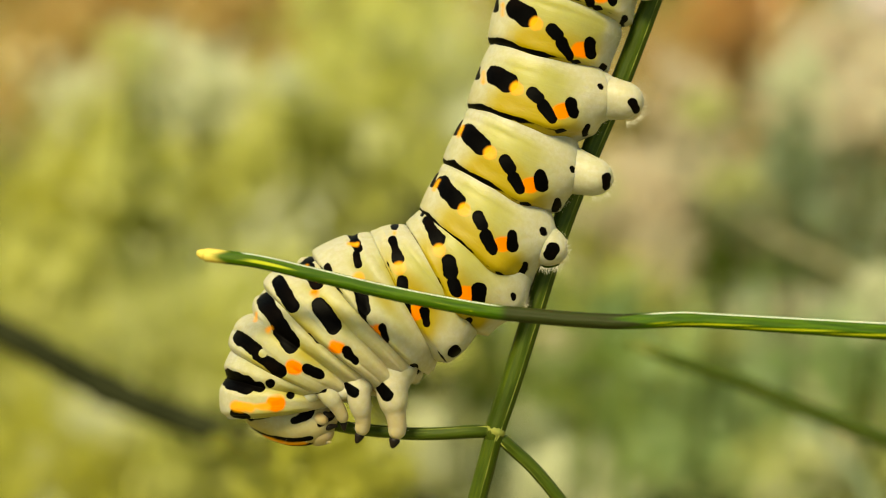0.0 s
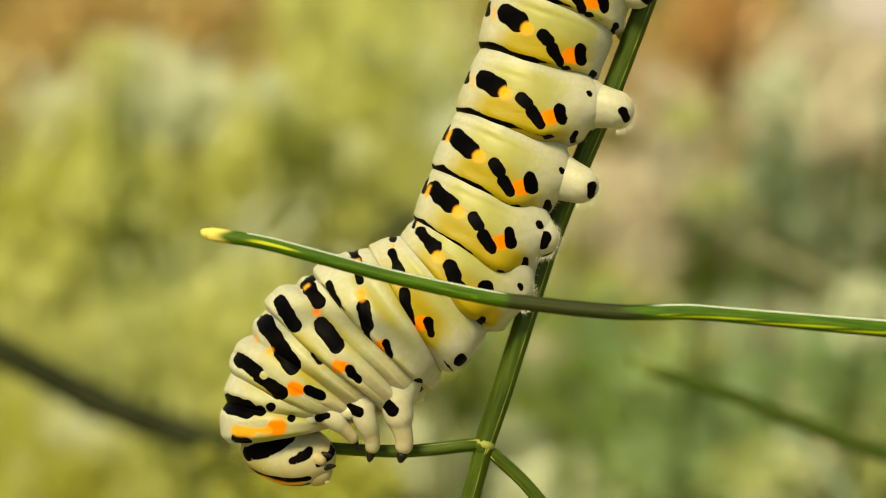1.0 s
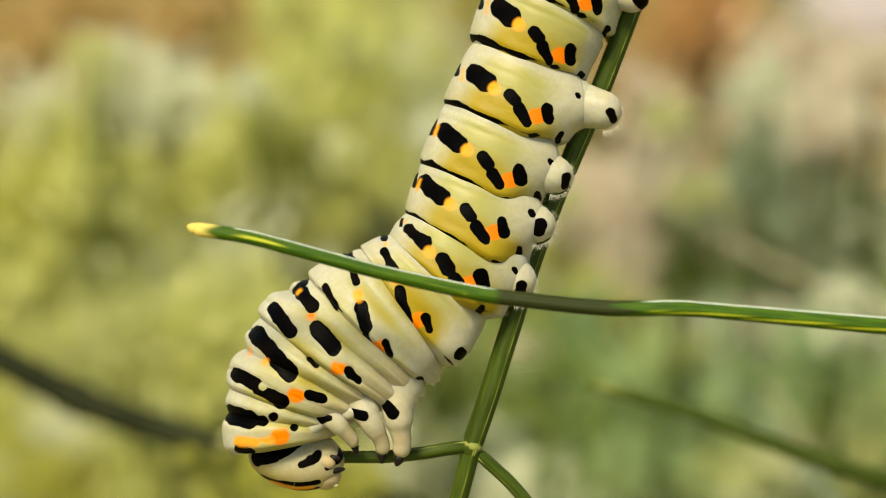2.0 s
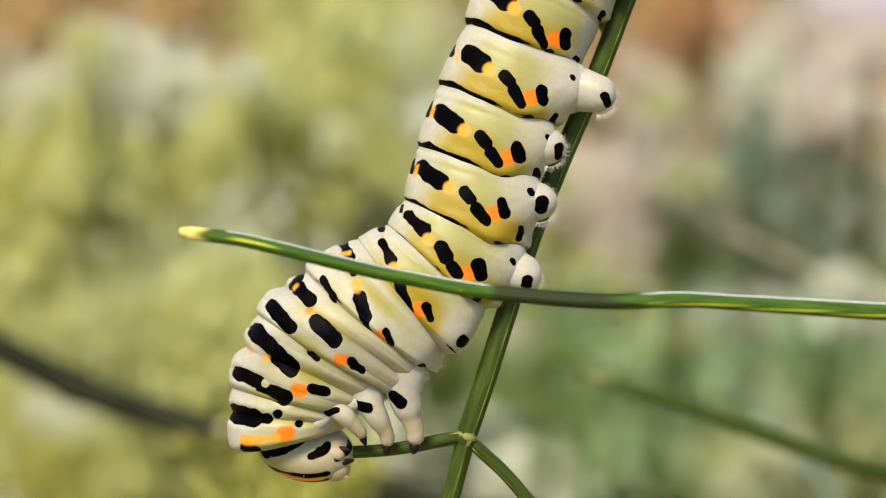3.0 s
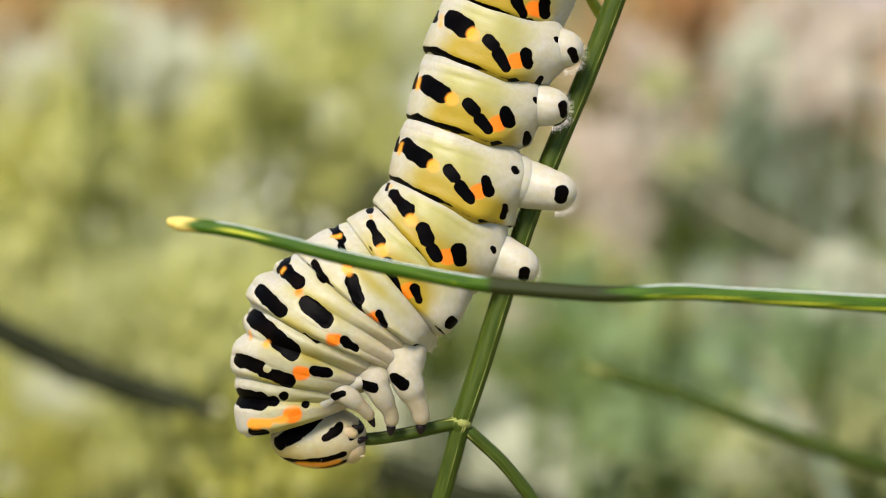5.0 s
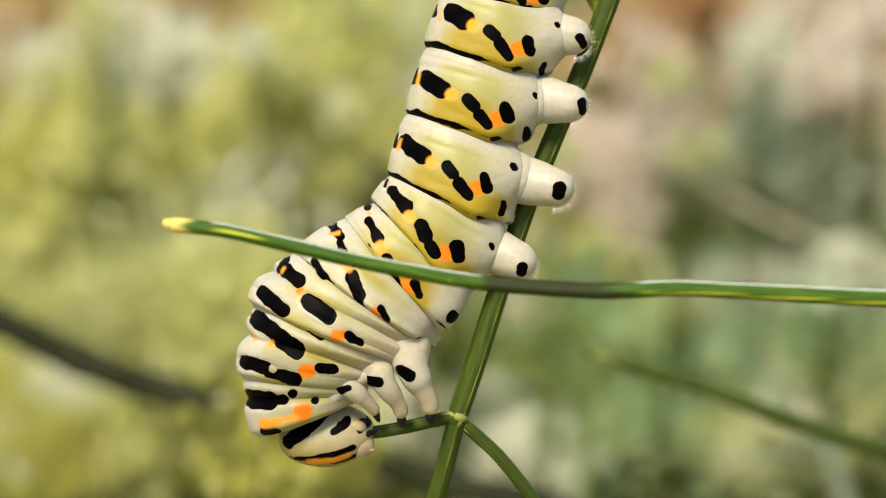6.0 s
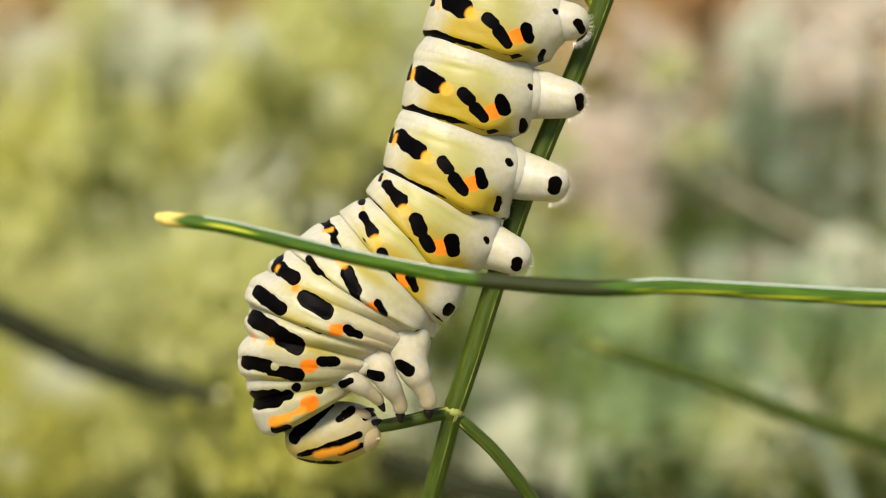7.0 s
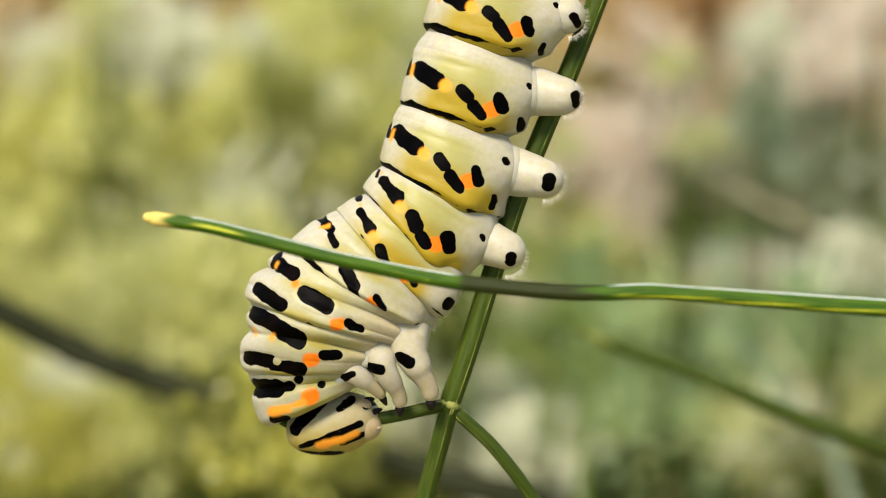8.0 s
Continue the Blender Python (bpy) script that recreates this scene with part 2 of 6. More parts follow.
def ridged(a, crest=None):
    proud = 0.0 if crest is None else 0.07 * math.exp(-((a / (2 * math.pi) - crest) / 0.022) ** 2)
    return 1.0 + 0.012 * math.cos(11 * a) + 0.02 * math.cos(4 * a + 1.0) + proud


def stalk_piece(name, parent, points, r0, r1, label="", stripe=None):
    v, f, along, turn = tube(smooth_path(points, 0.5), lambda s: r0 + (r1 - r0) * s, 56, lambda a: ridged(a, stripe))
    values = {}
    if stripe is not None:
        worn = 0.85 + 0.15 * np.sin(along * 2.1 + 2 * np.sin(along * 0.7))
        values["stripe"] = np.exp(-((turn - stripe) / 0.015) ** 2) * 0.66 * worn
        # the downy edges' pale sheen, painted as two more thin stripes
        values["stripe"] = values["stripe"] + np.exp(-((turn - 0.475) / 0.02) ** 2) * 0.45 + np.exp(-((turn - 0.03) / 0.02) ** 2) * 0.42
    values["stripe"] = values.get("stripe", 0.0) + 0.5 * np.exp(-((along - 0.75) / 0.22) ** 2)
    return mesh_object(name, v * MM, f, STALK, parent, label, values=set_stalk(values, along, turn))


fennel = thing("fennel_stalk", "green fennel stalk forking into thin leaf stalks at a pale joint", "plant stem", PLAN)
stalk_piece("stem", fennel, ((1.02, 0.00, -11.95), (1.33, 0.00, -11.17), (2.31, 0.00, -8.37), (3.71, 0.10, -3.99), (5.47, 0.30, 1.44), (7.05, 0.40, 5.48), (9.06, 0.40, 10.21), (11.08, 0.30, 15.47), (13.51, 0.00, 22.09), (15.85, -1.00, 29.23)), 0.65, 0.61, stripe=0.34)
stalk_piece("lower_stem", fennel, ((1.66, 0.00, -10.45), (1.40, 0.00, -11.17), (0.84, 0.30, -13.29), (0.07, 0.80, -16.16), (-1.56, 2.00, -22.68), (-12.0, 158.3, -390.2)), 0.58, 0.62, stripe=0.22)
grip = stalk_piece("side_stalk", fennel, ((1.47, 0.00, -11.10), (0.21, -0.30, -11.28), (-1.71, -0.40, -11.69), (-3.63, -0.30, -12.01), (-5.57, 0.00, -12.18), (-7.51, 0.30, -12.28), (-9.27, 0.40, -12.21)), 0.42, 0.36, "thin side stalk that the caterpillar grips", 0.38)
stalk_piece("side_stalk", fennel, ((1.54, 0.00, -11.31), (2.31, 0.30, -12.07), (3.72, 0.50, -13.38), (5.31, 0.80, -15.28), (7.11, 1.50, -17.83), (9.87, 3.00, -22.13)), 0.40, 0.42, stripe=0.35)
# the gripped stalk bends at the joint
JOINT = Vector((1.40, 0.0, -11.14)) * MM
grip.data.transform(Matrix.Translation(-JOINT))
grip.matrix_basis = Matrix.Translation(JOINT)
joint_v, joint_f, joint_s, joint_t = tube(smooth_path(((1.58, 0.00, -10.54), (1.40, -0.05, -11.06), (1.23, 0.00, -11.59)), 0.12), lambda s: 0.64 + 0.04 * math.sin(math.pi * s), 32, ridged)
mesh_object("joint", joint_v * MM, joint_f, STALK, fennel, "pale swollen joint", values=set_stalk(
    {"stripe": 0.30 + 0.35 * np.exp(-((joint_s - joint_s.mean()) / 0.3) ** 2)}, joint_s, joint_t))
leaf_v, leaf_f, leaf_s, leaf_t = tube(smooth_path(((10.65, 1.50, 13.48), (9.83, 2.50, 14.92), (9.00, 3.50, 16.54), (8.34, 4.50, 18.09)), 0.3), lambda s: 0.42 - 0.25 * s, 20)
mesh_object("leaflet", leaf_v * MM, leaf_f, TWIG, fennel, "bright yellow-green young leaflet", values=set_stalk(
    {"stripe": np.full(len(leaf_s), 0.75)}, leaf_s, leaf_t))

# ---- the leaf stalk that crosses in front ----
twig = thing("leaf_stalk", "long green leaf stalk with dry yellow tip before the caterpillar", "plant stem", PLAN)
tw_path = smooth_path(((-14.94, -12.41, 1.25), (-11.62, -12.41, 0.83), (-8.43, -12.41, 0.10), (-4.60, -12.41, -0.83), (-0.77, -12.41, -1.60), (2.43, -12.41, -2.14), (4.34, -12.41, -2.33), (6.90, -12.41, -2.55), (9.45, -12.41, -2.68), (10.89, -12.41, -2.65), (13.28, -12.41, -2.55), (16.47, -12.41, -2.71), (21.26, -12.41, -3.00), (25.03, -12.41, -3.22), (29.24, -12.41, -3.42), (35.63, -12.41, -3.67), (75.0, 167.8, -387.1)), 0.35)
tw_len = float(np.linalg.norm(np.diff(tw_path, axis=0), axis=1).sum())
tv, tf, ts, tt = tube(tw_path, lambda s: 0.40 + 0.17 * min(1.0, s * 7.0) + 0.03 * math.sin(90 * s) * (s > 0.06), 48,
                      lambda a: 1.0 - 0.10 * math.exp(-((a / (2 * math.pi) - 0.22) / 0.05) ** 2))
bare = np.clip((ts - 17.4) / 1.2, 0, 1) * np.clip((26.3 - ts) / 1.6 + 0.6 * np.sin(tt * 25), 0, 1)
line = np.exp(-((tt - 0.27 - 0.0016 * (ts - 12)) / 0.05) ** 2) * (0.35 + 0.65 * np.clip(np.sin(ts * 0.42) + 0.5, 0, 1)) * (ts < 17.4 - 1)
line = line + np.exp(-((tt - 0.335) / 0.055) ** 2) * (ts > 26.3 - 2.0)
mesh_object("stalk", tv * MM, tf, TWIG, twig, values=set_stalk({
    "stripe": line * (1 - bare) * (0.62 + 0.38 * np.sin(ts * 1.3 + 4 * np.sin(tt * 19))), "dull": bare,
    # highlight painted as a thin white line along the upper edge
    "pale_and_shine": 1.0 * np.exp(-((tt - 0.08) / 0.030) ** 2) * (1 - bare) * (ts > 2.5),
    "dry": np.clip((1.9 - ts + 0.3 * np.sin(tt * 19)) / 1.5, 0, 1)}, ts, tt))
tip = tube(smooth_path(((-14.49, -12.41, 1.18), (-14.88, -12.41, 1.28), (-15.13, -12.41, 1.40)), 0.06), lambda s: 0.42 * (1 - 0.55 * s), 24)
mesh_object("tip", tip[0] * MM, tip[1], TWIG, twig, "dry yellow cut tip", values=set_stalk({"dry": np.ones(len(tip[2])),
            "pale_and_shine": np.clip(tip[2] / 0.5, 0, 1) * 0.5}, tip[2], tip[3]))

# ---- the caterpillar ----
caterpillar = thing("caterpillar", "plump pale green caterpillar with black bands and orange spots",
                    "caterpillar", PLAN)
PIECE = {}
REST = {}


def ease(low, high, x):
    t = np.clip((x - low) / (high - low), 0, 1)
    return t * t * (3 - 2 * t)


def hump(x, at, wide):
    return np.exp(-((x - at) / wide) ** 2)


def lumps(x, y, z, seed):
    """Smooth uneven values round 0 at points, from a few crossed waves."""
    out = np.zeros(np.broadcast(x, y, z).shape)
    rng = np.random.default_rng(seed)
    for _ in range(7):
        w = rng.normal(size=3)
        w *= rng.uniform(0.7, 1.5) / np.linalg.norm(w)
        out = out + np.sin(w[0] * x + w[1] * y + w[2] * z + rng.uniform(0, 6.283))
    return out / 4.0


def segment(key, d0, v0, d1, v1, dark=(), warm=(), pale=(), light=(), yellow=0.8, folds=(), bulge=0.06, tail=0.3, seam=0.0, belly_warm=0.0, front=0.30, leg=None, lift=0.0, knob=0.0, dent=0.008, blunt=1.7, rolls=0.0):
    """A body ring between two fold lines, each from the back to the belly (x, z). Its front edge is a rounded lip over
    the ring ahead of it, and its rear runs in under the ring behind.
    seam: half width in mm of the black line along its front edge. front: how far it runs on at its front end.
    leg: root x, y, z, tip x, y, z and width in mm of the fleshy cone from which a leg grows, on both sides.
    knob: how far the flank stands out beside a proleg. dent: how deep the black marks lie between the pale rolls.
    blunt: how square the cone's end is. rolls: how far the back swells."""
    rows, sides = 110, 224
    mid = (np.array(d0) + v0 + d1 + v1) / 4
    rest = (float(mid[0]), 0.0, float(mid[1]))
    seed = sum(ord(c) * (i + 3) for i, c in enumerate(key))
    v = np.linspace(-front, 1 + tail, rows)[:, None]
    a = (np.arange(sides) / sides * 2 * np.pi)[None, :]
    ca, sa = np.cos(a), np.sin(a)
    belly = 0.5 - 0.5 * ca + 0 * v
    # the flank's front edge hangs forward over the next ring
    hang = 0.035 + 0.05 * hump(belly, 0.42, 0.2) + (0.10 if knob else 0.03) * hump(belly, 0.70, 0.16) + 0.02 * lumps(ca * 3, sa * 3, 0 * v, seed + 1)
    w = v - hang * np.clip(1 - v, 0, 1)
    d = np.array(d0)[None, None, :] + (np.array(d1) - d0)[None, None, :] * w[..., None]
    e = np.array(v0)[None, None, :] + (np.array(v1) - v0)[None, None, :] * w[..., None]
    c, h = (d + e) / 2, (e - d) / 2
    size = np.linalg.norm(h, axis=2)
    long = float(np.linalg.norm((np.array(d1) + v1 - d0 - v0) / 2))
    inner = np.clip(v, 0, 1)
    swell = np.sin(np.pi * inner ** 0.62) ** 0.7
    k = 1.0 + bulge * (0.55 * swell - 0.45) + lift + rolls * (1 - ease(0.0, 0.5, belly)) * np.sin(np.pi * inner)
    k = k + (0.006 + 0.034 * belly) * hump(v, 0.08, 0.12) - (0.022 + 0.04 * belly) * ease(0.72, 1.04, v)
    k = k - 0.50 * np.clip(v - 1, 0, None) - 0.065 * ease(0.08, -0.07, v) - 0.9 * np.clip(-0.03 - v, 0, None)
    for at, depth, wide in folds:
        shift = at + 0.05 * lumps(ca * 2.5, sa * 2.5, 0 * v, seed + int(at * 90))
        k = k - depth * hump(v, shift, wide) * np.clip(0.6 + 0.9 * lumps(ca * 3, sa * 3, 0 * v, seed + 7), 0.1, 1.2) * (1 - 0.4 * belly)
    k = k + 0.011 * lumps(ca * 3.2, sa * 3.2, v * 4, seed + 2) + 0.006 * lumps(ca * 5, sa * 5, v * 16, seed + 3)
    k = k + 0.0035 * lumps(ca * 16, sa * 16, v * 20, seed + 4)
    if rolls:
        k = k - 0.05 * ease(0.78, 1.0, belly) * ease(0.40, 0.0, v)
    k = k - (0.022 if knob else 0.0) * ease(0.3, 0.0, belly)
    k = k + knob * (hump(belly, 0.72, 0.11) * hump(v, 0.16, 0.20) + 0.4 * hump(belly, 0.55, 0.12) * hump(v, 0.45, 0.25))
    k = k - 0.35 * knob * hump(belly, 0.84, 0.05) * hump(v, 0.10, 0.25)
    verts = np.stack((c[..., 0] - h[..., 0] * ca * k, -sa * size * 0.95 * k, c[..., 1] - h[..., 1] * ca * k), axis=2).reshape(-1, 3)
    # colour: ivory behind, lime on the flank, gold along the front edge
    gold = 1.15 * yellow * ease(0.80, 0.18, inner) * (0.25 + 0.75 * ease(0.06, 0.42, belly)) * (1 - ease(0.86, 0.97, belly))
    gold = gold * (0.85 + 0.5 * lumps(ca * 2.5, sa * 2.5, v * 4, seed + 5))
    lime = yellow * (0.2 + 0.8 * ease(0.10, 0.36, belly)) * (1 - ease(0.80, 0.92, belly)) * ease(1.02, 0.74, inner)
    if rolls:
        # on the thorax the yellow lies in the valleys between the pale rolls
        valley = np.maximum(hump(v, 0.57, 0.15), np.maximum(hump(v, 0.0, 0.18), hump(v, 1.0, 0.14)))
        valley = valley * np.clip(0.55 + 0.7 * lumps(ca * 4, sa * 4, v * 3, seed + 8), 0.1, 1.0)
        gold = yellow * (0.14 + 0.55 * valley) * ease(0.08, 0.36, belly) * (1 - ease(0.52, 0.74, belly))
        lime = yellow * (0.48 + 0.7 * valley) * ease(0.02, 0.30, belly) * (1 - ease(0.72, 0.90, belly))
    blush = belly_warm * ease(0.45, 0.9, belly)
    line = seam * (1.05 - 0.90 * belly) * ease(0.74, 0.66, belly) + 0.018 * lumps(ca * 9, sa * 9, 0 * v, seed + 6)
    if seam > 0.1:
        line = np.maximum(line, 0.22 * hump(belly, 0.745, 0.040))
    edge = (np.abs(v - 0.028) * long - line).ravel() if seam else None
    gold, lime, blush = gold.ravel(), lime.ravel(), blush.ravel()
    ring, turn = (v + 0 * a).ravel(), (np.minimum(a, 2 * np.pi - a) + 0 * v).ravel()
    if leg:
        root, tip, wide = np.array(leg[:3]), np.array(leg[3:6]), leg[6]
        way = (tip - root) / np.linalg.norm(tip - root)
        near = np.column_stack((verts[:, 0], -abs(verts[:, 1]), verts[:, 2]))
        off = near - root
        ahead = off @ way
        off -= ahead[:, None] * way
        bell = np.exp(-(np.linalg.norm(off, axis=1) / wide) ** blunt)
        pull = bell * np.clip(np.linalg.norm(tip - root) - ahead, 0, None) * np.clip((ahead + 2.2) / 2.6, 0, 1) ** 2
        side = np.where(verts[:, 1] > 0, -1.0, 1.0)
        verts += pull[:, None] * np.column_stack((np.full(len(verts), way[0]), side * way[1], np.full(len(verts), way[2])))
        white = np.clip(pull / 0.9, 0, 1)
        gold, lime = gold * (1 - white), lime * (1 - 0.9 * white)
        if knob:
            blush = np.maximum(blush, 0.5 * white * ease(0.45, 0.1, ring))
    faces = []
    for i in range(rows - 1):
        for j in range(sides):
            n = (j + 1) % sides
            faces.append((i * sides + j, (i + 1) * sides + j, (i + 1) * sides + n, i * sides + n))
    flat = verts[:, (0, 2)]
    marks = marks_at(flat, dark)
    if light:
        marks = np.maximum(marks, -marks_at(flat, light))
    if seam:
        marks = np.minimum(marks, edge)
    sunk = dent * ease(0.16, -0.16, marks) * np.clip((ring + 0.02) / 0.1, 0, 1)
    verts[:, 0] += (c[..., 0].ravel() - verts[:, 0]) * sunk
    verts[:, 1] *= 1 - sunk
    verts[:, 2] += (c[..., 1].ravel() - verts[:, 2]) * sunk
    ob = mesh_object("body_segment", (verts - rest) * MM, faces, SKIN, caterpillar, values={
        "dark": marks, "warm": marks_at(flat, warm), "pale": marks_at(flat, pale), "tone": np.clip(gold, 0, 1),
        "lime": np.clip(lime, 0, 1), "belly": blush, "ring": ring, "turn": turn})
    PIECE[key], REST[key] = ob, rest
    ob.matrix_basis = pose(*(q * MM for q in rest))
    rng = random.Random(seed)
    roots, ways = [], []
    middle = np.array((mid[0], 0, mid[1]))
    for _ in range(1200):
        n = rng.randrange(len(verts))
        if 0.05 < ring[n] < 0.95 and -1.4 < verts[n][1] < 0.6 and (turn[n] > 2.45 or (turn[n] > 1.9 and rng.random() < 0.12)):
            roots.append(verts[n] - rest)
            ways.append(verts[n] - middle)
    bristles(ob, roots[:60], ways[:60], 0.30, 0.0045, 4)
    return ob


def lobe(name, key, points, radii, dark=(), parent=None, label="", material=None, sides=40, yellow=0.0, warmth=0.15, end_warmth=None, joints=()):
    """A fleshy limb piece along points (x, y, z) in mm, with marks on its side."""
    path = smooth_path(points, 0.12)
    spots = np.linspace(0, 1, len(radii))
    v, f, along, turn = tube(path, lambda s: float(np.interp(s, spots, radii)) * (1 - sum(0.035 * hump(s, at, 0.02) for at in joints)), sides)
    axis = np.repeat(path, sides, axis=0)
    v = axis + (v - axis) * (1 + 0.022 * lumps(v[:, 0] * 2.2, v[:, 1] * 2.2, v[:, 2] * 2.2, 5) + 0.014 * lumps(v[:, 0] * 6, v[:, 1] * 6, v[:, 2] * 6, 6))[:, None]
    rest = REST[key] if key in REST else tuple(float(q) for q in points[-1])
    REST[key] = rest
    flat = v[:, (0, 2)]
    front = np.where(v[:, 1] < np.interp(along, np.linspace(0, along.max(), len(path)), path[:, 1]) + 0.4, 0.0, 9.0)
    far = np.full(len(v), 9.0)
    ob = mesh_object(name, (v - rest) * MM, f, material or SKIN, parent or caterpillar, label, values={
        "dark": marks_at(flat, dark) + front, "warm": far, "pale": far, "tone": np.zeros(len(v)), "lime": np.clip(yellow * (1 - 1.4 * along / along.max()), 0, 1),
        "belly": np.interp(along, (0.6 * along.max(), 0.75 * along.max()), (warmth, warmth if end_warmth is None else end_warmth)), "ring": along * 0.25, "turn": turn * 0.6})
    if parent is None:
        PIECE[key] = ob
        ob.matrix_basis = pose(*(q * MM for q in rest))
    return ob


RINGS = ((0.74, 0.016, 0.05), (0.90, 0.005, 0.025))
DOUBLE = ((0.57, 0.11, 0.11), (0.57, 0.045, 0.03), (0.24, 0.012, 0.03), (0.80, 0.012, 0.03))
segment("A9", (3.71, 22.61), (11.06, 18.06), (6.16, 25.06), (12.11, 19.46),
        dark=(),
        warm=(), pale=(), light=(),
        yellow=1.00, folds=RINGS, bulge=0.10, tail=0.34, seam=0.20, belly_warm=0.1)
segment("A8", (2.07, 18.94), (9.49, 14.81), (3.71, 22.61), (11.06, 18.06),
        dark=((3.15, 21.05, 2.93, 20.42, 0.21), (4.09, 20.14, 4.71, 19.29, 0.64), (6.23, 18.20, 6.48, 17.76, 0.37), (6.71, 17.16, 7.10, 16.18, 0.36), (8.47, 16.84, 8.53, 16.16, 0.35), (9.26, 15.15, 9.01, 14.84, 0.26)),
        warm=((7.73, 16.49, 7.90, 16.49, 0.48),), pale=((3.42, 20.55, 3.31, 19.90, 0.14), (5.25, 18.71, 5.25, 18.71, 0.39)), light=(),
        yellow=1.00, folds=RINGS, bulge=0.10, tail=0.34, seam=0.20, belly_warm=0.1)
segment("A7", (0.67, 14.95), (7.74, 12.08), (2.07, 18.94), (9.49, 14.81),
        dark=((1.61, 17.36, 1.44, 16.68, 0.21), (2.56, 16.52, 3.18, 15.74, 0.64), (4.67, 14.84, 4.92, 14.45, 0.37), (5.13, 13.93, 5.50, 13.07, 0.36), (6.87, 13.75, 6.90, 13.17, 0.35), (7.58, 12.35, 7.32, 12.09, 0.26)),
        warm=((6.12, 13.40, 6.30, 13.41, 0.48),), pale=((1.90, 16.87, 1.82, 16.20, 0.14), (3.72, 15.24, 3.72, 15.24, 0.39)), light=(),
        yellow=1.00, folds=RINGS, bulge=0.10, tail=0.34, seam=0.20, belly_warm=0.1)
segment("A6", (-0.95, 11.31), (6.58, 8.58), (0.67, 14.95), (7.74, 12.08),
        dark=((7.33, 11.41, 7.41, 11.29, 0.19), (0.17, 13.55, -0.03, 12.93, 0.21), (1.10, 12.86, 1.72, 12.18, 0.64), (3.22, 11.42, 3.49, 11.05, 0.37), (3.75, 10.52, 4.19, 9.64, 0.36), (5.45, 10.53, 5.56, 9.88, 0.35), (6.35, 9.02, 6.14, 8.68, 0.26)),
        warm=((4.77, 10.05, 4.94, 10.09, 0.48),), pale=((0.45, 13.14, 0.34, 12.52, 0.14), (2.26, 11.73, 2.26, 11.73, 0.39)), light=(),
        yellow=1.00, folds=RINGS, bulge=0.10, tail=0.34, seam=0.20, belly_warm=0.1, knob=0.075, leg=(5.55, -1.30, 11.22, 8.35, -1.78, 10.42, 1.70), blunt=2.15)
segment("A5", (-2.17, 7.39), (5.39, 5.15), (-0.95, 11.31), (6.58, 8.58),
        dark=((5.93, 7.91, 6.01, 7.79, 0.21), (-1.24, 9.98, -1.44, 9.09, 0.21), (-0.62, 9.23, 0.21, 8.40, 0.60), (1.85, 7.79, 2.17, 7.31, 0.37), (2.49, 6.75, 2.95, 6.14, 0.36), (4.05, 7.14, 4.25, 6.55, 0.41), (5.35, 5.80, 5.25, 5.35, 0.26)),
        warm=((3.50, 6.45, 3.64, 6.52, 0.48),), pale=((-1.06, 9.54, -1.24, 8.92, 0.14), (0.82, 8.03, 0.82, 8.03, 0.39)), light=(),
        yellow=1.00, folds=RINGS, bulge=0.10, tail=0.34, seam=0.20, belly_warm=0.1, knob=0.075, leg=(3.79, -1.30, 7.89, 6.50, -1.78, 7.29, 1.72), blunt=2.15)
segment("A4", (-2.94, 3.89), (4.94, 0.91), (-2.17, 7.39), (5.39, 5.15),
        dark=((4.97, 4.38, 5.05, 4.26, 0.28), (-2.20, 6.38, -2.33, 5.52, 0.18), (-1.65, 5.76, -0.62, 4.87, 0.56), (0.96, 4.29, 1.31, 3.84, 0.37), (1.66, 3.27, 2.26, 2.50, 0.36), (3.19, 3.64, 3.43, 2.92, 0.35), (4.43, 2.09, 4.29, 1.48, 0.26)),
        warm=((2.71, 2.95, 2.88, 3.05, 0.48),), pale=((-1.96, 5.87, -2.09, 5.28, 0.14), (0.00, 4.46, 0.00, 4.46, 0.35)), light=(),
        yellow=1.00, folds=RINGS, bulge=0.10, tail=0.34, seam=0.20, belly_warm=0.1, knob=0.075, leg=(2.95, -1.30, 4.15, 5.85, -1.78, 3.60, 1.78), blunt=2.15)
segment("A3", (-3.92, 2.35), (2.73, -3.05), (-2.94, 3.89), (4.94, 0.91),
        dark=((3.80, -0.21, 3.88, -0.33, 0.25), (-2.88, 3.46, -2.95, 3.05, 0.18), (-2.44, 2.74, -1.58, 1.85, 0.46), (-0.48, 0.75, -0.21, 0.17, 0.43), (0.09, -0.44, 0.45, -0.96, 0.36), (1.68, -0.34, 1.85, -0.99, 0.46), (1.61, -2.30, 1.44, -2.57, 0.21)),
        warm=((0.99, -0.89, 1.17, -0.82, 0.48),), pale=((-2.68, 3.26, -2.68, 3.26, 0.12), (-1.30, 1.27, -1.30, 1.27, 0.35)), light=(),
        yellow=1.00, folds=RINGS, bulge=0.10, tail=0.34, seam=0.07, belly_warm=0.1, knob=0.075, leg=(2.05, -1.30, 0.10, 4.45, -1.74, -0.97, 1.72), blunt=2.15)
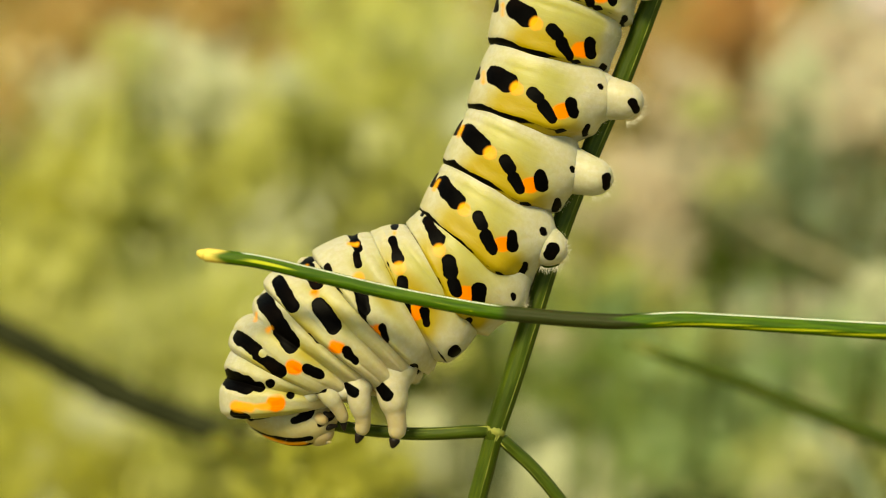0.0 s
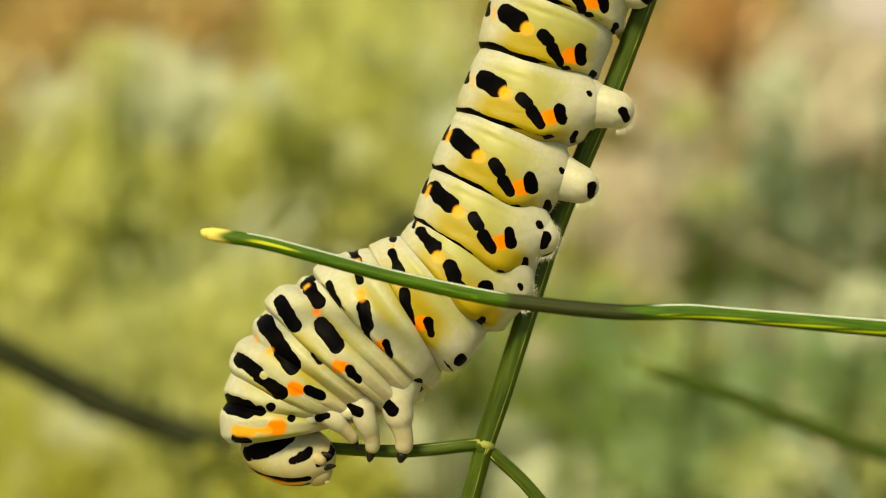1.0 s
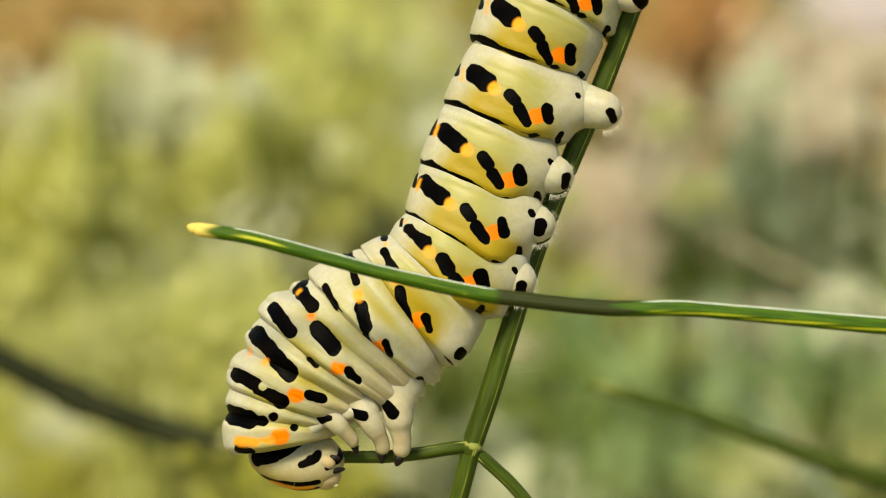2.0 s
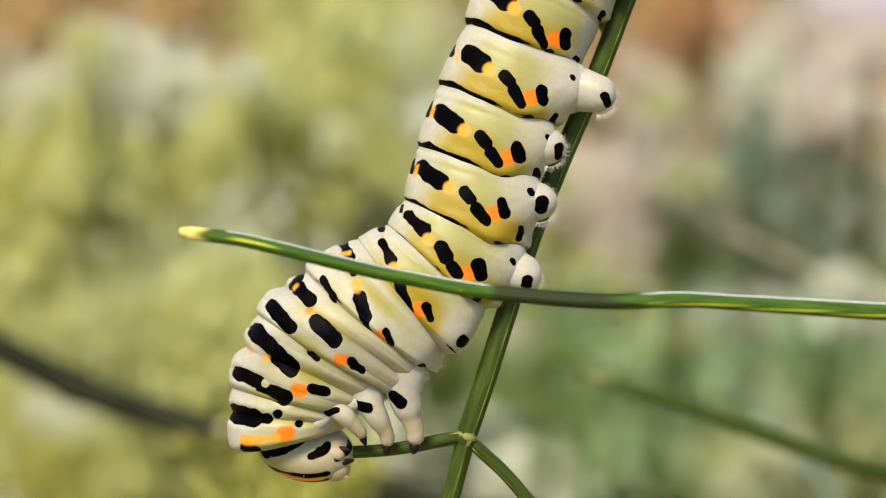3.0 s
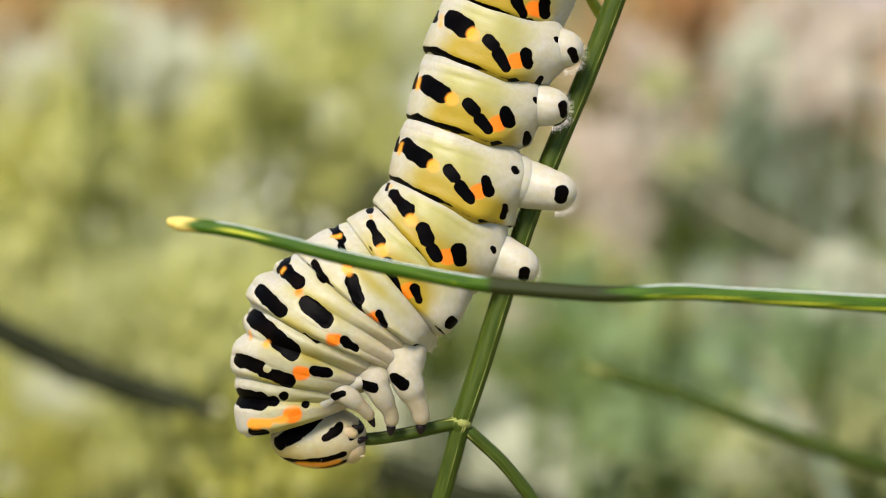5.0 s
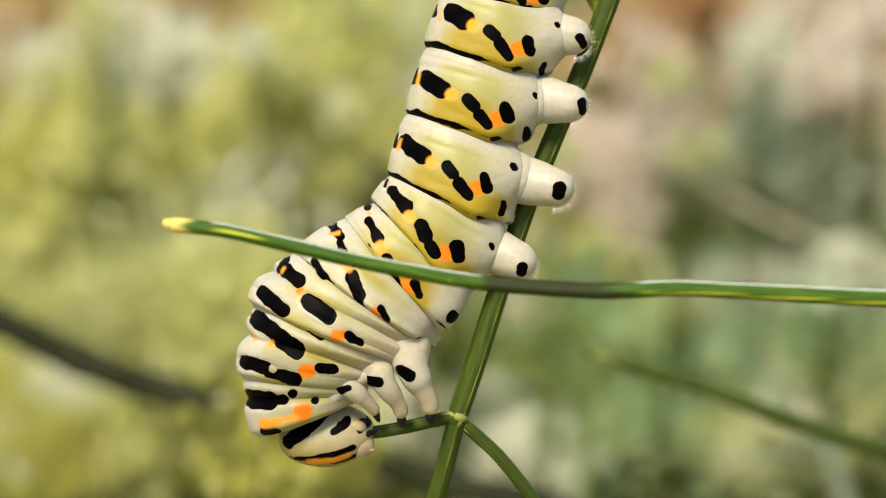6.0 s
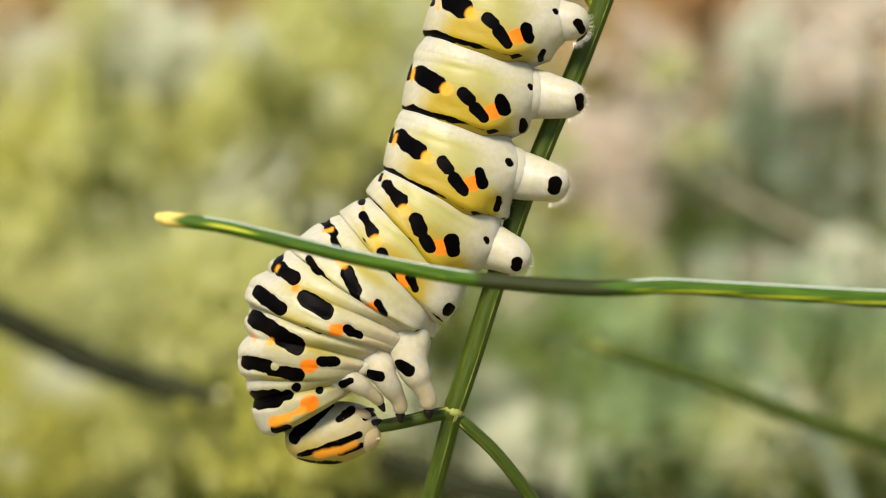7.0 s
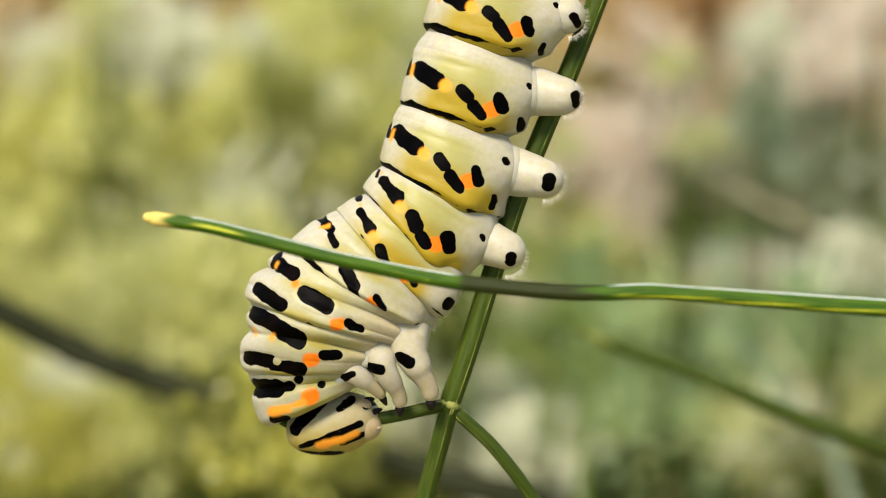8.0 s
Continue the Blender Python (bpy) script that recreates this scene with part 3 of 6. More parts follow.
segment("A2", (-5.57, 1.37), (0.04, -5.50), (-3.92, 2.35), (2.73, -3.05),
        dark=((-4.05, 1.96, -4.05, 1.96, 0.25), (-3.98, 1.03, -3.43, 0.03, 0.37), (-2.95, -1.27, -2.85, -1.75, 0.33), (-2.74, -2.13, -2.37, -3.05, 0.33), (-1.30, -2.88, -1.06, -3.57, 0.30), (0.96, -4.94, 0.89, -5.04, 0.39), (-4.94, 1.13, -2.88, -2.02, 0.04)),
        warm=((-1.85, -3.12, -1.68, -3.02, 0.48),), pale=((-3.95, 1.54, -3.95, 1.54, 0.11), (-3.26, -0.51, -3.26, -0.51, 0.35)), light=(),
        yellow=0.90, folds=RINGS, bulge=0.10, tail=0.34, seam=0.05, belly_warm=0.1, leg=(-0.60, -1.5, -3.70, 1.15, -2.00, -5.15, 1.9), blunt=2.4)
segment("A1", (-8.72, -0.49), (-0.77, -6.97), (-5.57, 1.37), (0.04, -5.50),
        dark=((-6.42, 0.96, -5.83, 0.17, 0.33), (-5.90, -0.17, -5.69, -0.72, 0.33), (-5.21, -2.23, -4.91, -3.46, 0.39), (-4.84, -3.91, -4.60, -4.46, 0.25), (-3.60, -4.36, -3.29, -5.04, 0.30), (-1.54, -6.59, -1.44, -6.55, 0.28), (-7.51, -1.13, -6.79, -2.30, 0.21), (-6.66, -2.54, -4.94, -5.11, 0.05), (-7.51, -1.13, -6.79, -2.30, 0.25)),
        warm=((-4.12, -4.67, -3.95, -4.60, 0.48),), pale=((-6.45, 0.38, -5.97, 0.45, 0.14), (-5.45, -1.61, -5.45, -1.61, 0.35)), light=(),
        yellow=0.75, folds=RINGS, bulge=0.10, tail=0.34, seam=0.04, belly_warm=0.20, lift=0.03, rolls=0.03, dent=0.018, leg=(-3.05, -1.5, -5.40, -1.35, -2.00, -6.75, 1.6), blunt=2.4)
segment("T3", (-11.73, -3.19), (-2.94, -8.09), (-8.72, -0.49), (-0.77, -6.97),
        dark=((-1.50, -6.60, -1.42, -6.56, 0.30), (-9.67, -1.54, -9.13, -0.93, 0.29), (-9.16, -1.68, -8.44, -2.30, 0.53), (-7.92, -3.64, -6.79, -4.63, 0.50), (-5.70, -6.05, -5.62, -6.25, 0.36), (-5.55, -6.30, -5.10, -6.52, 0.25), (-10.77, -2.78, -9.54, -3.95, 0.46), (-8.16, -5.49, -7.75, -5.87, 0.26), (-7.51, -1.13, -6.79, -2.30, 0.26)),
        warm=((-8.34, -2.95, -8.34, -2.95, 0.28), (-6.48, -5.93, -6.31, -5.93, 0.42)), pale=((-9.50, -1.65, -9.33, -1.48, 0.16),), light=(),
        yellow=0.80, folds=DOUBLE, bulge=0.15, tail=0.34, seam=0.00, belly_warm=0.42, lift=0.04, rolls=0.06, dent=0.018, leg=(-3.77, -1.5, -6.03, -2.69, -2.30, -8.23, 1.20))
segment("T2", (-13.30, -7.49), (-5.57, -9.49), (-11.73, -3.19), (-2.94, -8.09),
        dark=((-11.63, -4.36, -10.77, -5.11, 0.64), (-10.77, -5.18, -9.33, -6.42, 0.57), (-8.03, -7.68, -7.20, -7.92, 0.33), (-12.76, -6.83, -11.29, -7.34, 0.46), (-11.18, -7.51, -9.74, -8.23, 0.47), (-10.77, -2.78, -9.54, -3.95, 0.46), (-8.16, -5.49, -7.75, -5.87, 0.26)),
        warm=((-8.92, -7.79, -8.71, -7.79, 0.39),), pale=((-11.94, -5.18, -11.90, -5.66, 0.12), (-10.94, -5.93, -10.91, -5.80, 0.25)), light=((-10.98, -7.38, -10.98, -7.38, 0.16),),
        yellow=0.80, folds=DOUBLE, bulge=0.15, tail=0.34, seam=0.00, belly_warm=0.45, lift=0.04, rolls=0.06, dent=0.018, leg=(-5.96, -1.5, -7.24, -4.79, -2.30, -8.64, 1.00))
segment("T1", (-13.25, -11.55), (-6.72, -10.40), (-13.30, -7.49), (-5.57, -9.49),
        dark=((-13.00, -9.30, -11.80, -9.50, 0.64), (-11.80, -9.50, -10.84, -9.54, 0.29), (-10.19, -9.19, -10.19, -9.19, 0.31), (-8.95, -9.78, -8.95, -9.78, 0.26), (-12.35, -11.39, -11.56, -11.42, 0.26), (-12.76, -6.83, -11.29, -7.34, 0.46), (-11.18, -7.51, -9.74, -8.23, 0.47)),
        warm=((-9.81, -10.36, -9.64, -10.26, 0.48),), pale=((-12.21, -10.84, -11.29, -10.81, 0.35), (-11.46, -10.74, -10.22, -10.60, 0.18)), light=((-10.98, -7.38, -10.98, -7.38, 0.16),),
        yellow=0.80, folds=DOUBLE[:2], bulge=0.15, tail=0.34, seam=0.00, belly_warm=0.40, front=0.06, lift=0.04, rolls=0.04, dent=0.018, leg=(-8.28, -1.5, -8.62, -6.68, -2.20, -9.34, 0.80))



def fringe(foot, radius, rest):
    """The ring of fine hairs round the end of a proleg."""
    rng = random.Random(5)
    roots, ways = [], []
    for _ in range(260):
        a, b = rng.uniform(-1.75, 1.6), rng.uniform(-0.5, 0.35)
        way = Vector((math.cos(a) * math.cos(b), -math.sin(b) * 0.8, math.sin(a)))
        roots.append((way.x * radius * 0.88 - radius * 0.9, way.y * radius * 0.88, way.z * radius * 0.88))
        ways.append(way)
    bristles(foot, roots, ways, 0.46, 0.0065)


# prolegs: a fleshy base on the ring, and a foot that slides in and out of it
foot = lobe("proleg", "P6", ((5.88, -0.30, 11.26), (7.36, -1.00, 10.80), (8.84, -1.60, 10.36), (10.15, -1.90, 9.98)), (1.50, 1.55, 1.56, 1.52, 1.46, 1.38, 1.30, 1.22, 1.15, 1.06, 0.92), dark=((9.45, 10.04, 9.63, 9.63, 0.37),), warmth=0.06)
fringe(foot, 1.12, REST["P6"])
foot = lobe("proleg", "P5", ((3.06, -0.30, 8.16), (4.58, -1.00, 7.81), (6.08, -1.60, 7.47), (7.42, -1.90, 7.18)), (1.50, 1.55, 1.56, 1.52, 1.46, 1.38, 1.30, 1.22, 1.15, 1.06, 0.92), dark=((6.99, 7.37, 7.02, 6.85, 0.37),), warmth=0.06)
fringe(foot, 1.12, REST["P5"])
foot = lobe("proleg", "P4", ((2.73, -0.30, 4.27), (4.25, -1.00, 3.97), (5.77, -1.60, 3.67), (7.11, -1.90, 3.42)), (1.50, 1.55, 1.56, 1.52, 1.46, 1.38, 1.30, 1.22, 1.15, 1.06, 0.92), dark=((6.23, 3.60, 6.17, 3.22, 0.46),), warmth=0.06)
fringe(foot, 1.19, REST["P4"])
foot = lobe("proleg", "P3", ((2.04, -0.30, 0.07), (3.47, -1.00, -0.54), (4.89, -1.60, -1.15), (6.15, -1.90, -1.69)), (1.50, 1.55, 1.56, 1.52, 1.46, 1.38, 1.30, 1.22, 1.15, 1.06, 0.92), dark=((5.34, -1.58, 5.28, -1.88, 0.39),), warmth=0.06)
fringe(foot, 1.16, REST["P3"])
# a sleeve of skin that slides half as far as the foot
for ring, sleeve, points in (
        ("A6", "S6", ((5.60, -0.40, 11.26), (7.20, -1.05, 10.82), (7.95, -1.35, 10.61), (8.80, -1.60, 10.37))),
        ("A5", "S5", ((3.10, -0.40, 8.12), (4.70, -1.05, 7.76), (5.50, -1.35, 7.58), (6.35, -1.60, 7.40))),
        ("A4", "S4", ((2.70, -0.40, 4.26), (4.25, -1.05, 3.96), (5.00, -1.35, 3.81), (5.75, -1.55, 3.67))),
        ("A3", "S3", ((2.00, -0.40, 0.08), (3.40, -1.05, -0.52), (3.85, -1.25, -0.71), (4.35, -1.40, -0.93)))):
    lobe("proleg_sleeve", sleeve, points, (1.20, 1.40, 1.55, 1.64, 1.66, 1.63, 1.57, 1.49, 1.41, 1.32), warmth=0.05)
lobe("clasper", "CL", ((8.75, -0.50, 18.34), (10.27, -1.20, 17.39), (11.70, -1.50, 16.59)), (1.58, 1.26, 1.05, 0.84), dark=((11.25, 16.77, 11.59, 16.53, 0.56),))



def claw(leg, key, a, b, r):
    v, f, _, _ = tube(smooth_path((a, b), 0.08), lambda s: r * (1 - 0.75 * s), 16)
    mesh_object("claw", (v - REST[key]) * MM, f, CLAW, leg, "dark horny claw")
    rng = random.Random(3)
    roots, ways = [], []
    for _ in range(60):
        way = (rng.uniform(-1, 1), rng.uniform(-1, 0), rng.uniform(-0.5, 0.6))
        roots.append((rng.uniform(-0.4, 0.3) + way[0] * 0.3, way[1] * 0.3, rng.uniform(0.1, 2.0)))
        ways.append(way)
    bristles(leg, roots, ways, 0.35, 0.006, 7)


# the three true legs, with dark claws
leg = lobe("leg", "L3", ((-2.92, -1.20, -5.52), (-2.55, -2.00, -7.21), (-2.30, -2.50, -8.35), (-1.86, -2.40, -9.43), (-1.41, -2.10, -10.52), (-1.35, -1.90, -11.29)), (0.95, 1.25, 1.45, 1.53, 1.54, 1.51, 1.44, 1.30, 1.12, 1.02, 0.95, 0.91, 0.84, 0.65, 0.61, 0.60, 0.56, 0.53, 0.42), dark=((-2.95, -8.36, -2.50, -8.70, 0.42),), yellow=0.25, warmth=0.22, end_warmth=0.48, joints=(0.52, 0.68, 0.84))
claw(leg, "L3", (-1.36, -1.90, -11.12), (-1.40, -1.90, -11.88), 0.48)
leg = lobe("leg", "L2", ((-5.13, -1.40, -6.90), (-4.68, -2.40, -8.22), (-4.32, -2.80, -9.06), (-3.92, -2.60, -9.86), (-3.55, -2.20, -10.72), (-3.52, -1.90, -11.43)), (0.80, 1.02, 1.16, 1.20, 1.19, 1.09, 0.98, 0.88, 0.77, 0.70, 0.68, 0.65, 0.51, 0.49, 0.47, 0.44, 0.35), dark=((-5.21, -8.84, -4.59, -8.94, 0.35),), yellow=0.25, warmth=0.22, end_warmth=0.48, joints=(0.52, 0.68, 0.84))
claw(leg, "L2", (-3.53, -1.90, -11.26), (-3.60, -1.90, -12.02), 0.40)
leg = lobe("leg", "L1", ((-7.89, -1.60, -8.41), (-6.84, -2.60, -8.97), (-6.24, -2.90, -9.36), (-5.70, -2.70, -9.85), (-5.10, -2.30, -10.50), (-4.90, -2.00, -10.90)), (0.95, 0.95, 0.95, 0.91, 0.84, 0.77, 0.67, 0.63, 0.60, 0.56, 0.46, 0.42, 0.40, 0.37, 0.28), dark=((-7.06, -9.39, -6.51, -9.18, 0.25),), yellow=0.25, warmth=0.22, end_warmth=0.48, joints=(0.52, 0.68, 0.84))
claw(leg, "L1", (-4.98, -2.00, -10.75), (-4.72, -2.00, -11.42), 0.32)

# folds of skin along the belly, above the legs
lobe("skin_fold", "T1", ((-8.83, -2.00, -10.25), (-7.76, -2.60, -9.65), (-6.81, -2.40, -8.91)), (0.35, 0.50, 0.46, 0.28), parent=PIECE["T1"])
lobe("skin_fold", "T2", ((-6.61, -2.30, -8.92), (-5.42, -2.80, -8.61), (-4.20, -2.40, -7.95)), (0.30, 0.46, 0.42, 0.25), parent=PIECE["T2"])


# the head: a hard rounded capsule that turns under the first ring
def make_head():
    rows, sides = 60, 96
    verts = []
    for i in range(rows + 1):
        a = math.pi * i / rows
        x = -2.95 * math.cos(a)
        r = math.sin(a) ** 0.8 * (1.0 - 0.10 * math.cos(a) - 0.20 * max(0.0, -math.cos(a)) ** 2)
        for j in range(sides):
            b = 2 * math.pi * j / sides
            cleft = 1 - 0.05 * math.exp(-((b - math.pi * 1.5) / 0.10) ** 2)
            verts.append((x, -math.cos(b) * 2.05 * r * cleft, math.sin(b) * 1.92 * r * cleft + 0.12 * x))
    faces = []
    for i in range(rows):
        for j in range(sides):
            k = (j + 1) % sides
            faces.append((i * sides + j, i * sides + k, (i + 1) * sides + k, (i + 1) * sides + j))
    verts = np.array(verts)
    flat = verts[:, (0, 2)]
    far = np.where(verts[:, 1] > 0.6, 9.0, 0.0)
    ob = mesh_object("head", verts * MM, faces, SKIN, caterpillar, "pale head capsule with black bands", values={
        "dark": marks_at(flat, ((-2.25, -0.17, -1.28, 0.86, 0.39), (-1.28, 0.86, -0.25, 2.04, 0.42), (0.52, 1.04, 1.24, 1.52, 0.32), (-1.97, -1.21, -0.18, -0.69, 0.21), (-0.18, -0.69, 1.76, 0.10, 0.25), (0.52, -1.07, 2.07, -0.55, 0.18), (-2.18, -1.56, 0.52, -1.83, 0.14), (2.07, 1.07, 2.59, 1.31, 0.28))) + far,
        "warm": np.full(len(verts), 9.0), "pale": marks_at(flat, ((-0.87, -1.21, 0.52, -0.86, 0.25), (0.52, -0.86, 1.48, -0.45, 0.18))) + far,
        "tone": np.clip(0.46 - flat[:, 1] * 0.24, 0.12, 0.9), "lime": np.full(len(verts), 0.3), "belly": np.clip(0.15 + flat[:, 0] * 0.12, 0.05, 0.6), "ring": flat[:, 0] * 0.2, "turn": flat[:, 1] * 0.5})
    PIECE["H"], REST["H"] = ob, (-6.11, 0.0, -12.46)
    # the fleshy mouth, its dark jaws and feelers
    for name, points, radii, dark, label in (
            ("lip", ((1.4, -0.4, -0.1), (2.4, -0.5, -0.05), (3.0, -0.45, 0.1)), (1.25, 1.02, 0.72), False, "pinkish fleshy lower lip"),
            ("lip", ((1.3, -0.8, 1.05), (2.0, -0.9, 1.15), (2.45, -0.9, 1.15)), (0.58, 0.46, 0.28), False, "pale upper lip"),
            ("jaw", ((1.9, -0.95, 0.62), (2.5, -0.86, 0.72), (3.10, -0.60, 0.90)), (0.18, 0.24, 0.08), True, "dark horny jaw"),
            ("jaw", ((1.9, -0.6, 1.42), (2.25, -0.7, 1.50), (2.65, -0.6, 1.52)), (0.13, 0.19, 0.09), True, "dark horny jaw"),
            ("feeler", ((2.4, -0.95, -0.25), (2.8, -1.05, -0.25), (3.05, -1.0, -0.2)), (0.15, 0.13, 0.07), False, "stubby pale feeler")):
        v, f, al, tu = tube(smooth_path(points, 0.08), lambda s: float(np.interp(s, np.linspace(0, 1, len(radii)), radii)), 24)
        mesh_object(name, v * MM, f, CLAW if dark else SKIN, ob, label, values={
            key: np.full(len(v), 9.0) for key in ("dark", "warm", "pale")} | {"belly": np.full(len(v), 0.75), "ring": al, "turn": tu})
    rng = random.Random(9)
    roots, ways = [], []
    for _ in range(120):
        k = rng.randrange(len(verts))
        if verts[k][1] < 0.5 and abs(verts[k][0]) < 2.9:
            roots.append(verts[k])
            ways.append((verts[k][0] / 8, verts[k][1] / 4, verts[k][2] / 4))
    bristles(ob, roots, ways, 0.26, 0.006, 11)
    ob.matrix_basis = pose(REST["H"][0] * MM, 0, REST["H"][2] * MM)


make_head()


# ---- the place behind: ground, low plants, sprays of fennel ----
ground_mesh = bpy.data.meshes.new("ground")
ground_mesh.from_pydata([(-300, -300, 0), (300, -300, 0), (300, 300, 0), (-300, 300, 0)], [], [(0, 1, 2, 3)])
ground_mesh.materials.append(GROUND)
tagged(new("ground", ground_mesh), "garden soil with moss and dry litter", "ground", kind="structure")


def slab(name, x, y, w, d, h, material):
    bm = bmesh.new()
    bmesh.ops.create_cube(bm, size=1.0)
    bmesh.ops.scale(bm, vec=(w, d, h), verts=bm.verts)
    bmesh.ops.bevel(bm, geom=list(bm.edges), offset=0.006, segments=2, affect="EDGES")
    data = bpy.data.meshes.new(name)
    bm.to_mesh(data)
    bm.free()
    data.materials.append(material)
    ob = new(name, data)
    ob.location = (x, y, h / 2 - 0.005)
    return ob


path_thing = thing("garden_path", "greyish paving slabs of a garden path beyond the plants", "path", pose(0.95, 2.46, 0), kind="structure")
for col in range(4):
    for row in range(3):
        s = slab("slab", (col - 1) * 0.41, (row - 1) * 0.41, 0.40, 0.40, 0.045, PAVING)
        s.parent = path_thing


def blades(rng, roots, length, width, lean, curl=0.3):
    """Thin bent leaf blades of two faces each: verts and faces in metres."""
    verts, faces = [], []
    for x, y, z in roots:
        a = rng.uniform(0, 2 * math.pi)
        out = Vector((math.cos(a), math.sin(a), 0))
        up = (out * rng.uniform(*lean) + Vector((0, 0, 1))).normalized()
        size, w = length * rng.uniform(0.5, 1.25), width * rng.uniform(0.6, 1.3)
        b = rng.uniform(0, 2 * math.pi)
        side = up.cross(Vector((math.cos(b), math.sin(b), 0.3))).normalized() * w / 2
        p0 = Vector((x, y, z))
        p1 = p0 + up * size * 0.55
        p2 = p1 + (up + out * curl - Vector((0, 0, curl * 0.6))).normalized() * size * 0.45
        n = len(verts)
        verts += [p0 - side, p0 + side, p1 + side * 0.9, p1 - side * 0.9, p2 + side * 0.2, p2 - side * 0.2]
        faces += [(n, n + 1, n + 2, n + 3), (n + 3, n + 2, n + 4, n + 5)]
    return verts, faces


def cover(name, label, category, material, spots, count, length, width, seed, lean=(0.1, 0.9)):
    """Low growth on the ground in loose clumps round the spots: x, y, radius."""
    rng = random.Random(seed)
    clumps = []
    for x, y, r in spots:
        for _ in range(max(3, int(r * r * 420))):
            a, d = rng.uniform(0, 6.283), r * math.sqrt(rng.random())
            clumps.append((x + d * math.cos(a), y + d * math.sin(a), rng.uniform(0.012, 0.035)))
    roots = []
    for _ in range(count):
        x, y, r = rng.choice(clumps)
        roots.append((x + rng.gauss(0, r), y + rng.gauss(0, r), 0.0))
    v, f = blades(rng, roots, length, width, lean)
    return tagged(mesh_object(name, v, f, material, smooth=False), label, category, kind="stuff")


cover("meadow_grass", "short olive and straw grass over the garden ground", "grass", OLIVE_LEAF,
      ((-1.2, 0.4, 1.3), (-1.3, 2.4, 1.2), (0.0, -1.3, 1.4), (1.4, 0.2, 1.2), (-0.3, 3.9, 1.0), (1.7, -1.4, 1.0), (-1.9, -1.4, 1.0)), 26000, 0.10, 0.006, 28)
cover("dry_grass", "straw-coloured dry grass on the ground", "grass", STRAW,
      ((-0.36, 2.05, 0.28), (-0.12, 1.9, 0.18), (-0.45, 1.5, 0.2), (0.1, 1.5, 0.2)), 5200, 0.085, 0.0045, 21)
cover("olive_grass", "olive green grass on the ground", "grass", OLIVE_LEAF,
      ((-0.25, 1.35, 0.34), (0.02, 1.7, 0.28), (-0.1, 1.0, 0.25), (0.05, 2.3, 0.4), (-0.5, 2.3, 0.4)), 9000, 0.080, 0.005, 22)
cover("sage_ground_cover", "grey-green sage leaves low on the ground", "plant", SAGE_LEAF,
      ((0.28, 1.35, 0.30), (0.2, 1.05, 0.22), (0.45, 1.6, 0.25), (0.15, 1.75, 0.15)), 6500, 0.055, 0.011, 23)
cover("yellow_grass", "fresh yellow-green grass on the ground", "grass", YELLOW_LEAF,
      ((-0.32, 1.15, 0.22), (-0.02, 1.4, 0.16), (-0.1, 2.0, 0.18), (-0.25, 0.95, 0.2)), 6000, 0.075, 0.005, 24)
cover("green_grass", "green grass on the ground", "grass", GREEN_LEAF,
      ((0.12, 0.95, 0.16), (0.3, 0.9, 0.2), (0.35, 1.2, 0.2)), 3600, 0.09, 0.006, 25)
cover("rusty_leaf_litter", "rust-brown dead leaves lying on the ground", "leaf litter", RUST,
      ((0.24, 2.02, 0.10), (0.36, 1.80, 0.10), (0.42, 1.62, 0.06), (-0.30, 2.05, 0.12)), 1500, 0.05, 0.022, 26, (0.6, 2.5))
cover("pale_leaf_litter", "pale dry leaves lying on the ground", "leaf litter", PALE,
      ((0.33, 1.92, 0.07), (0.13, 1.42, 0.05), (0.30, 1.42, 0.06), (0.05, 1.85, 0.06), (-0.05, 1.30, 0.05), (0.2, 1.15, 0.05)), 800, 0.05, 0.02, 27, (0.5, 2.0))


def spray_plant(label, x, y, z, wide, high, material, count, seed, length=9.0, width=0.9):
    """A fennel plant: bare stems from the ground that end in tufts of thread leaves round (x, y, z) on the plan, in mm."""
    rng = random.Random(seed)
    top = PLAN @ Vector((x * MM, y * MM, z * MM))
    base = Vector((top.x + rng.uniform(-0.04, 0.04), top.y + rng.uniform(0.0, 0.05), 0))
    plant = thing("fennel_plant", label, "fennel", Matrix.Translation(base), "fennel behind the caterpillar")
    mid = top - base
    roots = []
    for k in range(4):
        end = mid + Vector((rng.uniform(-wide, wide), rng.uniform(-wide, wide), rng.uniform(-high, high))) * MM
        knee = end * 0.6 + Vector((rng.uniform(-8, 8), rng.uniform(-8, 8), 0)) * MM
        pts = [Vector((0, 0, 0)), knee, end]
        v, f, al, tu = tube(smooth_path([tuple(q / MM) for q in pts], 12.0), lambda s: 1.0 - 0.75 * s, 8)
        mesh_object("stem", v * MM, f, STALK, plant, values=set_stalk({}, al, tu))
        # a plume of side sprigs, wider below and thinning out to its top
        lean = Vector((rng.uniform(-0.7, 0.7), rng.uniform(-0.7, 0.7), 1.0)).normalized()
        tall = (0.9 * high + 1.1 * length) * MM
        sprigs = []
        for _ in range(9):
            u = rng.betavariate(1.3, 1.5)
            out = (0.5 * wide + 0.8 * length) * (1.05 - u) * MM
            sprigs.append((end + lean * (u - 0.35) * tall + Vector((rng.gauss(0, out), rng.gauss(0, out), rng.gauss(0, out * 0.6))),
                           rng.uniform(0.10, 0.45) * length * MM))
        for _ in range(count // 4):
            at, size = rng.choice(sprigs)
            roots.append((at.x + rng.gauss(0, size), at.y + rng.gauss(0, size), at.z + rng.gauss(0, size)))
    v, f = blades(rng, roots, length * 0.42 * MM, width * 1.5 * MM, (0.0, 1.6))
    mesh_object("foliage", v, f, material, plant, "feathery thread leaves", smooth=False)
    return plant


